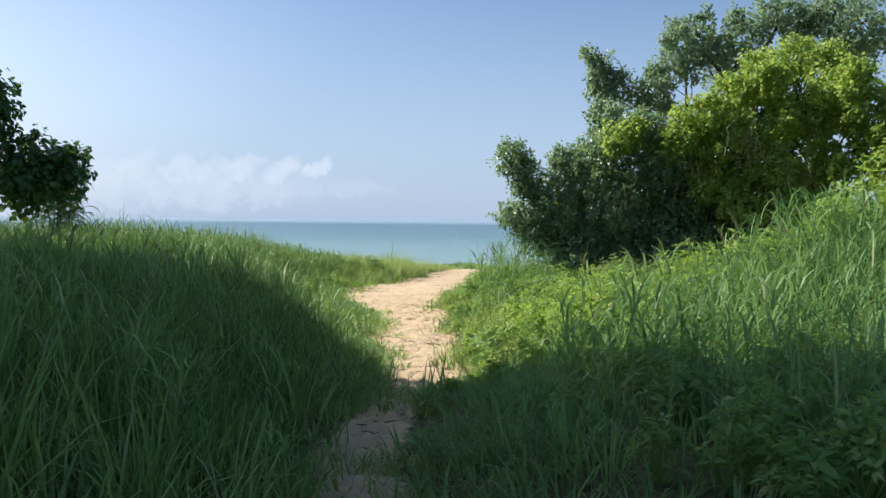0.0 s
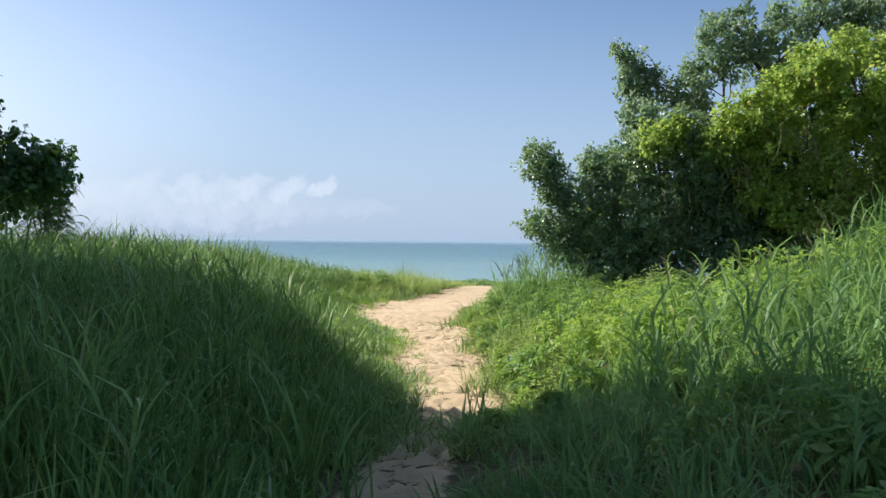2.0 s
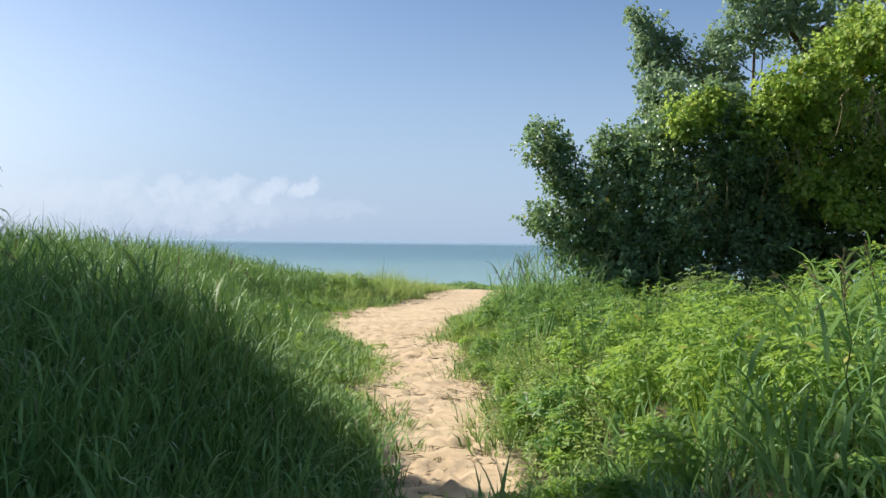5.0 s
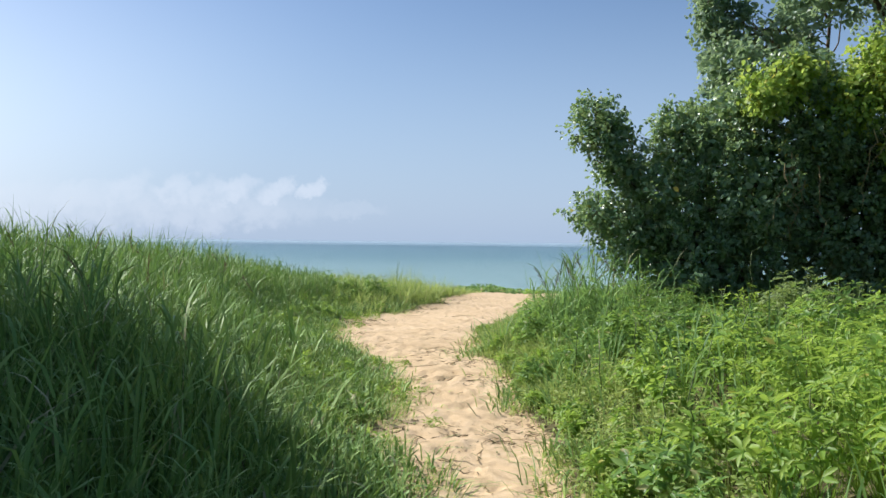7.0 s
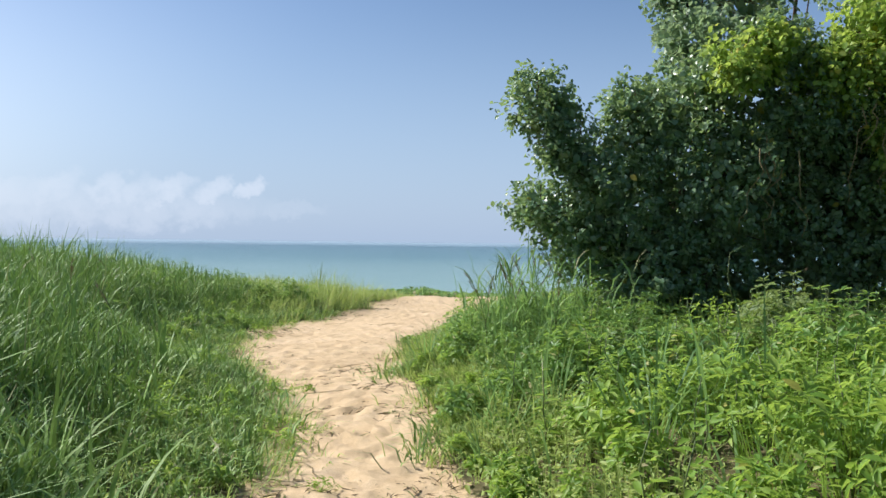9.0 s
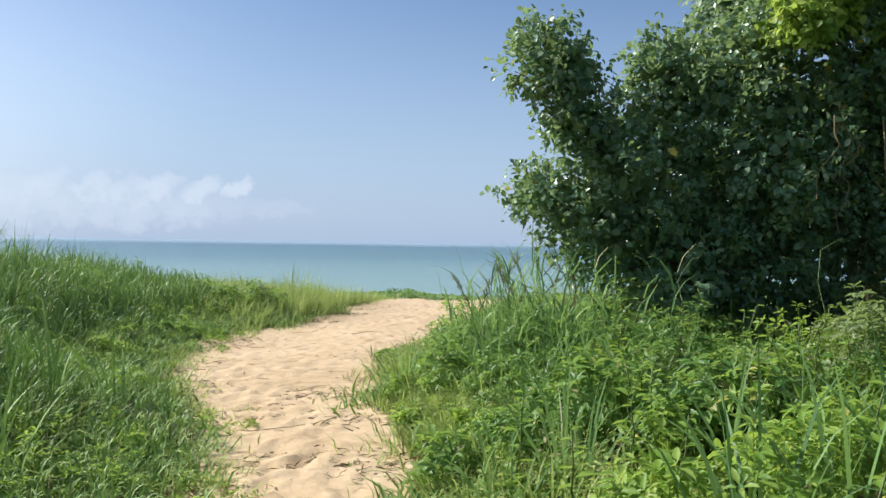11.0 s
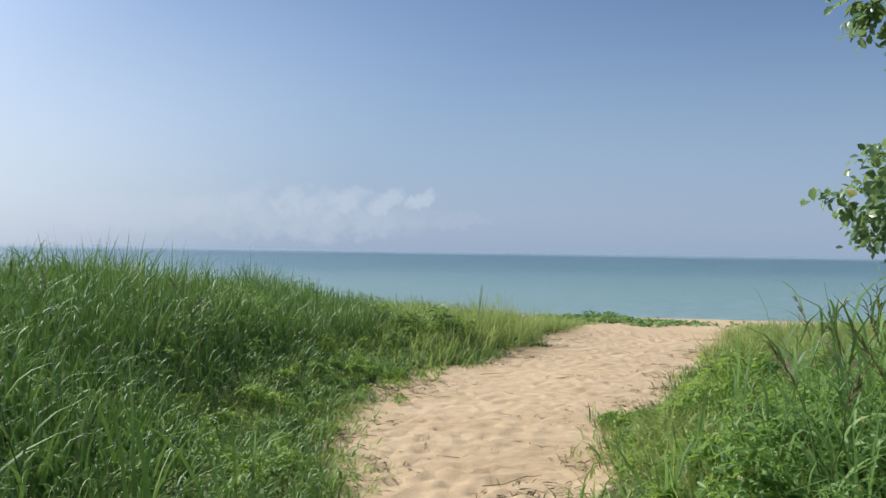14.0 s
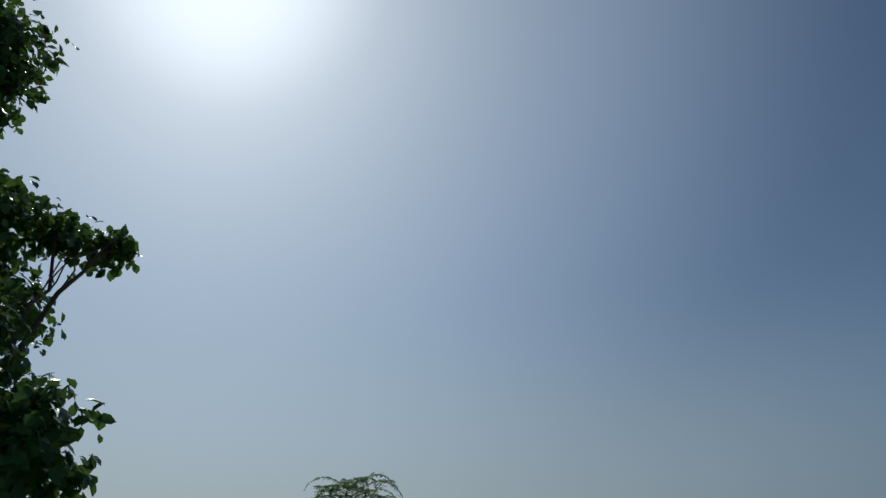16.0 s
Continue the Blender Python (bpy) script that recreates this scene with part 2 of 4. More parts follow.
def land(x, y):
    x, y = np.asarray(x, float), np.asarray(y, float)
    off, side = beside(x, y)
    z = -0.30 * smooth(y, 0, 12) - 1.1 * smooth(y, 29, 46) - 1.6 * smooth(y, 44, 70) - 2.5 * smooth(y, 62, 125)
    left = 0.62 * smooth(off, -0.1, 3.4) + 0.12 * smooth(off, 3, 8)
    left *= 1 - 0.75 * smooth(y, 19, 30)
    right = 0.40 * smooth(off, -0.1, 1.9) + 0.12 * smooth(off, 2, 5)
    right += 0.85 * np.exp(-((x - 4.3) / 1.25) ** 2 - ((y - 8.7) / 1.5) ** 2)
    right *= 1 - 0.7 * smooth(y, 18, 27)
    z = z + np.where(side < 0, left, right) * (1 - smooth(y, 29, 42))
    return z + 0.035 * wave(x, y, 1.3, 5) * smooth(60 - y, 0, 20)


def sandy(x, y):
    off, side = beside(x, y)
    s = smooth(off, 0.36, -0.05)
    beach = smooth(y, 31.0, 36.0)
    return np.maximum(s, beach)


def mesh_of(name, verts, faces, mat, smooth_shade=False):
    """A mesh from arrays; faces: a list of index arrays, each of one number of corners."""
    me = bpy.data.meshes.new(name)
    verts = np.ascontiguousarray(verts, dtype=np.float32)
    me.vertices.add(len(verts))
    me.vertices.foreach_set("co", verts.ravel())
    loops = np.concatenate([f.ravel() for f in faces]).astype(np.int32)
    counts = np.concatenate([np.full(len(f), f.shape[1]) for f in faces])
    me.loops.add(len(loops))
    me.loops.foreach_set("vertex_index", loops)
    me.polygons.add(len(counts))
    me.polygons.foreach_set("loop_start", np.concatenate([[0], np.cumsum(counts)[:-1]]).astype(np.int32))
    if smooth_shade:
        me.polygons.foreach_set("use_smooth", np.ones(len(counts), bool))
    me.update(calc_edges=True)
    me.materials.append(mat)
    return me


def put(name, me, parent=None, label=""):
    ob = new(name, me)
    ob.parent = parent
    if label:
        ob["label"] = label
    return ob


def steps(*stretches):
    return np.unique(np.concatenate([np.arange(a, b, s) for a, b, s in stretches]).round(4))


def sheet(xs, ys):
    X, Y = np.meshgrid(xs, ys)
    nx, ny = len(xs), len(ys)
    i = (np.arange(ny - 1)[:, None] * nx + np.arange(nx - 1)[None]).ravel()
    return X.ravel(), Y.ravel(), np.stack([i, i + 1, i + nx + 1, i + nx], 1)


gx, gy, gf = sheet(steps((-3000, -60, 490), (-60, -8, 4), (-8, -3, 0.25), (-3, 4, 0.07), (4, 12, 0.25), (12, 60, 4), (60, 3001, 490)),
                   steps((-3000, -40, 370), (-40, 2, 2), (2, 4, 0.25), (4, 28, 0.07), (28, 60, 0.5), (60, 140, 8)))
gz = land(gx, gy)
sand_here = sandy(gx, gy)
foot = np.random.default_rng(4)
for k in range(900):
    fy = foot.uniform(4.5, 30)
    fx = np.interp(fy, PATH_Y, PATH_X) + foot.normal(0, 0.55) * np.interp(fy, PATH_Y, PATH_HALF)
    a = foot.normal(0, 0.4)
    near = np.nonzero((abs(gx - fx) < 0.3) & (abs(gy - fy) < 0.3))[0]
    u = (gx[near] - fx) * math.cos(a) + (gy[near] - fy) * math.sin(a)
    v = -(gx[near] - fx) * math.sin(a) + (gy[near] - fy) * math.cos(a)
    r = (u / 0.055) ** 2 + (v / 0.105) ** 2
    gz[near] += sand_here[near] * (-0.024 * np.exp(-r) + 0.010 * np.exp(-(np.sqrt(r) - 1.7) ** 2 * 3))
ground_mesh = mesh_of("ground", np.stack([gx, gy, gz], 1), [gf], GROUND, True)
ground_mesh.attributes.new("sand", "FLOAT", "POINT").data.foreach_set("value", sand_here.astype(np.float32))
tagged(put("ground", ground_mesh), "pale golden sand track between grassy dune banks", "ground", kind="structure")

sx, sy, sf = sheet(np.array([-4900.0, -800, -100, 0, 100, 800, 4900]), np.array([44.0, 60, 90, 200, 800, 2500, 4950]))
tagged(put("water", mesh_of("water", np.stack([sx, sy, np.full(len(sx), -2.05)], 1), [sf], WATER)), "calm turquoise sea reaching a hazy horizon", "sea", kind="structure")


# ---- blades and leaves ----
def unit(v):
    return v / np.maximum(np.linalg.norm(v, axis=-1, keepdims=True), 1e-9)


def blades(base, height, width, bend, turn=None, segs=3, r=rng):
    """Curved tapering blades that stand on base; bend 0 upright, 1 drooping."""
    n = len(base)
    a = r.uniform(0, 6.2832, n) if turn is None else turn
    lean = np.stack([np.cos(a), np.sin(a), np.zeros(n)], 1)
    twist = a + np.pi / 2 + r.normal(0, 0.7, n)
    across = np.stack([np.cos(twist), np.sin(twist), np.zeros(n)], 1)
    tier = []
    for k in range(segs + 1):
        s = k / segs
        out = height * bend * (0.25 * s + 0.75 * s * s)
        up = height * (s - 0.55 * np.minimum(bend, 1.2) * s ** 2.4)
        mid = base + lean * out[:, None] + np.array([0, 0, 1.0]) * up[:, None]
        w = width * (0.75 + 0.5 * s if s < 0.5 else 1.0) * (1 - max(0, s - 0.35) / 0.65) ** 0.8
        if k < segs:
            tier += [mid - across * (w / 2)[:, None], mid + across * (w / 2)[:, None]]
        else:
            tier.append(mid)
    per = 2 * segs + 1
    verts = np.stack(tier, 1).reshape(-1, 3)
    o = np.arange(n)[:, None] * per
    quads = np.concatenate([o + np.array([[2 * k, 2 * k + 1, 2 * k + 3, 2 * k + 2]]) for k in range(segs - 1)]) if segs > 1 else np.zeros((0, 4), int)
    tris = o + np.array([[2 * segs - 2, 2 * segs - 1, 2 * segs]])
    return verts, [quads, tris] if segs > 1 else [tris]


def leaves(at, way, face, length, width, fold=0.25, tip=1.0):
    """Pointed oval leaves of six corners, folded along the midrib and drooping to the tip."""
    way = unit(way)
    side = unit(np.cross(way, face))
    up = np.cross(side, way)
    L, Wd = length[:, None], width[:, None]
    b = at
    m1, m2 = at + way * L * 0.38 , at + way * L * 0.72 - up * L * 0.05
    t = at + way * L - up * L * 0.16
    h = up * Wd * fold
    verts = np.stack([b, m1 - side * Wd * 0.5 + h, m1 + side * Wd * 0.5 + h, m2 - side * Wd * 0.36 * tip + h * 0.7, m2 + side * Wd * 0.36 * tip + h * 0.7, t, m1 - up * 0.0], 1).reshape(-1, 3)
    o = np.arange(len(at))[:, None] * 7
    quads = np.concatenate([o + np.array([[6, 1, 3, 5]]), o + np.array([[6, 5, 4, 2]])])
    tris = np.concatenate([o + np.array([[0, 1, 6]]), o + np.array([[0, 6, 2]])])
    return verts, [quads, tris]


def joined(sets):
    """Several (verts, faces) as one."""
    verts, by = [], {}
    n = 0
    for v, fs in sets:
        for f in fs:
            by.setdefault(f.shape[1], []).append(f + n)
        verts.append(v)
        n += len(v)
    return np.concatenate(verts), [np.concatenate(f) for f in by.values()]


def tube(points, radii, sides=7):
    """A tapering round limb along points."""
    p = np.array(points, float)
    d = unit(np.gradient(p, axis=0))
    ref = np.array([0.31, 0.9, 0.1])
    u = unit(np.cross(d, ref))
    v = np.cross(d, u)
    a = np.linspace(0, 2 * np.pi, sides, endpoint=False)
    ring = p[:, None] + (u[:, None] * np.cos(a)[None, :, None] + v[:, None] * np.sin(a)[None, :, None]) * np.array(radii)[:, None, None]
    k = len(p)
    i = np.arange(k - 1)[:, None] * sides + np.arange(sides)[None]
    j = np.arange(k - 1)[:, None] * sides + (np.arange(sides)[None] + 1) % sides
    quads = np.stack([i, j, j + sides, i + sides], -1).reshape(-1, 4)
    cap = np.array([np.arange(sides) + (k - 1) * sides])
    return ring.reshape(-1, 3), [quads, cap]


def bent(a, b, sag=0.15, n=6, r=rng, wiggle=0.04):
    a, b = np.array(a, float), np.array(b, float)
    s = np.linspace(0, 1, n)[:, None]
    p = a + (b - a) * s
    size = np.linalg.norm(b - a)
    p[:, 2] += np.sin(s[:, 0] * np.pi) * sag * size
    p[1:-1] += r.normal(0, wiggle * size, (n - 2, 3))
    return p


# ---- grass ----
def scatter(x0, x1, y0, y1, per_m2, keep, r=rng):
    n = int((x1 - x0) * (y1 - y0) * per_m2)
    x, y = r.uniform(x0, x1, n), r.uniform(y0, y1, n)
    ok = r.random(n) < keep(x, y)
    return x[ok], y[ok]


def field(name, label, boxes, keep, tall, wide, mat, bend=(0.1, 0.6), per_tuft=14, reach=0.09, segs=3, seed=1):
    """Grass in tufts: each tuft has its own height and droop, its blades fan outwards. boxes: x0, x1, y0, y1, tufts a square metre."""
    r = np.random.default_rng(seed)
    sets = []
    for x0, x1, y0, y1, dens in boxes:
        x, y = scatter(x0, x1, y0, y1, dens, keep, r)
        n = len(x)
        if not n:
            continue
        h = tall(x, y) * r.uniform(0.5, 1.22, n)
        droop = r.uniform(0.6, 1.4, n)
        blow = r.normal(0, 0.5, (n, 2))
        m = per_tuft
        a = r.uniform(0, 6.2832, n * m)
        d = np.abs(r.normal(0, reach, n * m))
        px, py = np.repeat(x, m) + np.cos(a) * d, np.repeat(y, m) + np.sin(a) * d
        turn = np.arctan2(np.sin(a) + np.repeat(blow[:, 1], m), np.cos(a) + np.repeat(blow[:, 0], m))
        base = np.stack([px, py, land(px, py) - 0.02], 1)
        bh = np.repeat(h, m) * (r.beta(2.6, 1.4, n * m) * 0.75 + 0.35)
        sets.append(blades(base, bh, wide * r.uniform(0.5, 1.5, n * m), r.uniform(*bend, n * m) * np.repeat(droop, m), turn, segs, r))
    me = mesh_of(name, *joined(sets), mat)
    return tagged(put(name, me), label, "grass", kind="stuff")


def left_keep(x, y):
    off, side = beside(x, y)
    thin = 1 - 0.85 * smooth(y, 23.5, 26) * smooth(x, -4.5, -2.0)
    return (side < 0) * smooth(off, -0.05, 0.45) * (y < 36) * thin


def left_tall(x, y):
    off, side = beside(x, y)
    late = smooth(y, 10, 12.5)
    t = 0.34 - 0.14 * late + (0.6 + 0.12 * late) * smooth(off, 0.1 + 0.5 * late, 1.6 + 1.0 * late)
    t = t + 0.18 * smooth(y, 8.5, 6.5) * smooth(off, -0.2, 0.3)
    return t * (1 + 0.2 * wave(x, y, 1.5, 21)) * (1 + 0.2 * smooth(x, -3.4, -5.4) * smooth(y, 12.5, 14.5)) * (1 - 0.45 * smooth(y, 20, 28) * smooth(x, -8, -2))


field("tall_grass", "tall lush green grass on the dune bank", [(-6.5, 0, 2.2, 13, 42), (-5.5, 0, 13, 20, 42)], left_keep, lambda x, y: left_tall(x, y) * 0.9, 0.016, GRASS, seed=11, bend=(0.08, 0.75), per_tuft=13)
field("tall_grass", "tall lush green grass further along the dune", [(-14, -5.5, 13, 22, 30), (-7, 1.5, 20, 30, 36), (-17, -6.5, 22, 32, 14)], left_keep, lambda x, y: left_tall(x, y) * 0.95, 0.018, GRASS, (0.1, 0.8), segs=3, seed=12, per_tuft=12)


def culms(name, label, boxes, keep, tall, wide, mat, seed, leafs=6):
    """Stalked grass: upright stems with blades set off alternately up their length. boxes: x0, x1, y0, y1, stems a square metre."""
    r = np.random.default_rng(seed)
    sets = []
    for x0, x1, y0, y1, dens in boxes:
        x, y = scatter(x0, x1, y0, y1, dens, keep, r)
        n = len(x)
        h = tall(x, y) * r.uniform(0.6, 1.15, n)
        a = r.uniform(0, 6.2832, n)
        sway = r.uniform(0.02, 0.35, n)
        base = np.stack([x, y, land(x, y) - 0.02], 1)
        lean = np.stack([np.cos(a), np.sin(a), np.zeros(n)], 1)
        sets.append(blades(base, h, np.full(n, 0.006), sway, a, 3, r))
        side = r.uniform(0, 6.2832, n)
        for k in range(leafs):
            s = 0.3 + 0.62 * (k + r.uniform(-0.3, 0.3, n)) / max(leafs - 1, 1)
            at = base + lean * (h * sway * (0.25 * s + 0.75 * s * s))[:, None]
            at[:, 2] += h * (s - 0.55 * sway * s ** 2.4)
            L = np.clip(h, 0.3, 1.1) * r.uniform(0.28, 0.46, n)
            sets.append(blades(at, L, wide * r.uniform(0.6, 1.3, n), r.uniform(0.3, 1.25, n), side + k * 2.9 + r.normal(0, 0.4, n), 3, r))
    return tagged(put(name, mesh_of(name, *joined(sets), mat)), label, "grass", kind="stuff")


culms("stalked_grass", "leafy stalked green grass standing thick on the bank", [(-5.5, 0, 4.2, 13, 75), (-6, -0.5, 13, 20, 62), (-11, -6, 12.5, 21, 34), (-5, 0.5, 20, 27, 40)], left_keep, lambda x, y: left_tall(x, y) * 0.8, 0.015, GRASS, 10)


def bump_at(x, y, cx, cy, sx, sy):
    return np.exp(-((x - cx) / sx) ** 2 - ((y - cy) / sy) ** 2)


def right_keep(x, y):
    off, side = beside(x, y)
    tuft = 0.6 * bump_at(x, y, 1.2, 15.9, 0.55, 1.1)
    near = smooth(y, 9.4, 8.0) * smooth(y, 2.8, 4.0) * 0.6
    mound = bump_at(x, y, 4.6, 9.2, 1.5, 2.2) * 0.9
    start = smooth(x, 1.1, 0.4) * smooth(y, 8.5, 7.0)
    return (side > 0) * smooth(off, 0.12, 0.5) * np.clip(0.1 + tuft + near + mound + start, 0, 1)


def right_tall(x, y):
    off, side = beside(x, y)
    t = 0.35 + 0.45 * smooth(off, 0.05, 1.0) + 0.46 * bump_at(x, y, 1.3, 15.5, 0.65, 1.4) + 0.25 * bump_at(x, y, 4.4, 9.2, 1.5, 2.2)
    return t * (1 + 0.2 * wave(x, y, 1.9, 31)) * (1 - 0.5 * smooth(y, 18.5, 23)) * (1 - 0.5 * smooth(x, 2.0, 1.0) * smooth(y, 10, 8.5))


field("tall_grass", "tall green grass on the bank below the thicket", [(-0.2, 6.8, 2.5, 12, 36), (-0.6, 3.0, 12, 20, 40)], right_keep, right_tall, 0.016, GRASS_BLUE, seed=13, bend=(0.15, 1.0))
culms("stalked_grass", "leafy stalked green grass beside the shrub tree and the track", [(0.4, 6.0, 4.0, 11, 30), (-0.6, 3.0, 13.5, 18.5, 100)], lambda x, y: np.clip(right_keep(x, y) - 0.1, 0, 1), lambda x, y: right_tall(x, y) * 0.9, 0.016, GRASS_BLUE, 9)


culms("reeds", "tall broad-bladed green reeds standing on the sunny bank", [(0.9, 4.2, 5.8, 8.4, 13)], lambda x, y: smooth(beside(x, y)[0], 0.7, 1.3) * smooth(y, 8.6, 7.4), lambda x, y: 0.75 + 0.2 * smooth(x, 1.0, 2.2), 0.026, GRASS_BLUE, 8, 7)


def fringe_keep(x, y):
    off, side = beside(x, y)
    patchy = smooth(wave(x, y, 2.6, 77), -0.35, 0.35)
    wide = 1.4 + 1.0 * (side < 0) * smooth(y, 10.5, 12.5) * smooth(y, 20, 17)
    return smooth(off, -0.22, 0.3) * smooth(off, wide, 0.4) * patchy


field("grass_fringe", "short yellow-green grass creeping over the track edge", [(-3.5, 4.5, 4, 31, 70)], fringe_keep, lambda x, y: np.full_like(x, 0.22), 0.011, GRASS_PALE, (0.5, 1.3), 10, 0.12, 2, seed=14)
field("grass_fringe", "low light green grass thinning out over the sand", [(-5.0, -0.6, 11.5, 24, 85)], lambda x, y: (beside(x, y)[1] < 0) * smooth(beside(x, y)[0], -0.45, 0.3) * smooth(beside(x, y)[0], 2.4, 1.2) * smooth(wave(x, y, 1.9, 83), -0.6, 0.3), lambda x, y: 0.16 + 0.16 * smooth(beside(x, y)[0], 0.0, 1.2), 0.011, GRASS_PALE, (0.5, 1.4), 10, 0.14, 2, seed=20)
field("grass_fringe", "short green grass creeping over the track edge", [(-3.5, 3.0, 4, 26, 55)], fringe_keep, lambda x, y: np.full_like(x, 0.3), 0.015, GRASS, (0.4, 1.2), 9, 0.12, 2, seed=16)


def edge_keep(x, y):
    off, side = beside(x, y)
    return (side > 0) * smooth(off, 0.1, 0.45) * smooth(off, 1.3, 0.6) * smooth(y, 11.5, 13.5) * smooth(y, 21, 18) * smooth(wave(x, y, 2.2, 33), -0.5, 0.2)


field("pale_grass", "feathery pale green grass along the edge of the track", [(-0.7, 1.6, 11.5, 21, 150)], edge_keep, lambda x, y: 0.24 + 0.2 * smooth(beside(x, y)[0], 0.1, 0.7), 0.012, GRASS_PALE, (0.3, 1.0), 10, 0.1, 3, seed=18)


def mouth_keep(x, y):
    off, side = beside(x, y)
    return smooth(off, -0.1, 0.5) * np.where(side < 0, 1.0, 0.4) * smooth(y, 22.5, 25.5) * (1 - smooth(y, 29, 32))


field("pale_grass", "pale yellow-green dune grass where the track reaches the beach", [(-7, 9, 21, 33, 48)], mouth_keep, lambda x, y: 0.5 + 0.55 * bump_at(x, y, -1.1, 26.3, 1.6, 1.6) - 0.26 * smooth(y, 27.5, 31), 0.010, GRASS_PALE, (0.2, 1.2), 15, segs=3, seed=15)


def rough_keep(x, y):
    off, side = beside(x, y)
    inner = (x > -6.3) * (x < 5.6) * (y > 2.6)
    return smooth(off, 0.5, 1.1) * (1 - inner) * (np.hypot(x, y) > 0.9)


field("rough_grass", "rough green grass spreading over the dunes around", [(-16, -6.0, -6, 14, 6), (-6.5, 7, -6, 3.0, 9), (5.0, 14, -6, 13, 6), (6, 16, 13, 30, 3)], rough_keep, lambda x, y: np.full_like(x, 0.6), 0.03, GRASS, (0.2, 0.9), 10, 0.14, 2, seed=19)


def litter_keep(x, y):
    off, side = beside(x, y)
    across = bump_at(x, y, -0.6, 16.9, 1.5, 0.55) + 0.8 * bump_at(x, y, -0.5, 14.9, 1.0, 0.35) + 0.7 * bump_at(x, y, -0.3, 12.8, 0.9, 0.3)
    return np.clip(smooth(off, -0.9, 0.0) * smooth(off, 0.5, 0.1) + across, 0, 1) * smooth(wave(x, y, 3.4, 78), -0.2, 0.5)


def litter(seed):
    r = np.random.default_rng(seed)
    x, y = scatter(-3.2, 3.5, 5, 28, 300, litter_keep, r)
    base = np.stack([x, y, land(x, y) + 0.012], 1)
    a = r.uniform(0, 6.2832, len(x))
    d = np.stack([np.cos(a), np.sin(a), r.normal(0, 0.08, len(x))], 1)
    L = r.uniform(0.04, 0.3, len(x)) * r.uniform(0.4, 1.0, len(x))
    me = mesh_of("dry_litter", *leaves(base, d, np.tile([0, 0, 1.0], (len(x), 1)), L, r.uniform(0.005, 0.013, len(x)), 0.1), LITTER)
    tagged(put("dry_litter", me), "bits of dry straw and stalks strewn on the sand", "straw", kind="stuff")


litter(17)


# ---- herbs ----
def herb_field(name, label, boxes, keep, tall, mat, size, seed, tiers=11, slim=0.46):
    r = np.random.default_rng(seed)
    sets = []
    for x0, x1, y0, y1, dens in boxes:
        x, y = scatter(x0, x1, y0, y1, dens, keep, r)
        n = len(x)
        h = tall(x, y) * r.uniform(0.6, 1.15, n)
        base = np.stack([x, y, land(x, y)], 1)
        tilt = r.normal(0, 0.2, (n, 2))
        spin = r.uniform(0, 6.28, n)
        grow = r.uniform(0.6, 1.3, n)
        sets.append(blades(base, h, np.full(n, 0.008), np.full(n, 0.05), None, 2, r))
        for k in range(tiers):
            s = np.clip(1 - 0.8 / tiers * k + r.normal(0, 0.02, n), 0.1, 1)
            a = k * 2.4 + spin + r.normal(0, 0.3, n)
            at = base + np.stack([tilt[:, 0] * h * s, tilt[:, 1] * h * s, h * s], 1)
            d = np.stack([np.cos(a), np.sin(a), r.uniform(-0.5, 0.9 if k < 4 else 0.5, n)], 1)
            L = size * grow * r.uniform(0.7, 1.3, n) * (0.55 + 0.55 * min(k, 6) / 6)
            at = at + unit(d) * (L * 0.35)[:, None]
            sets.append(leaves(at, d, np.tile([0, 0, 1.0], (n, 1)) + r.normal(0, 0.5, (n, 3)), L, L * slim * r.uniform(0.8, 1.2, n)))
    return tagged(put(name, mesh_of(name, *joined(sets), mat)), label, "plants", kind="stuff")


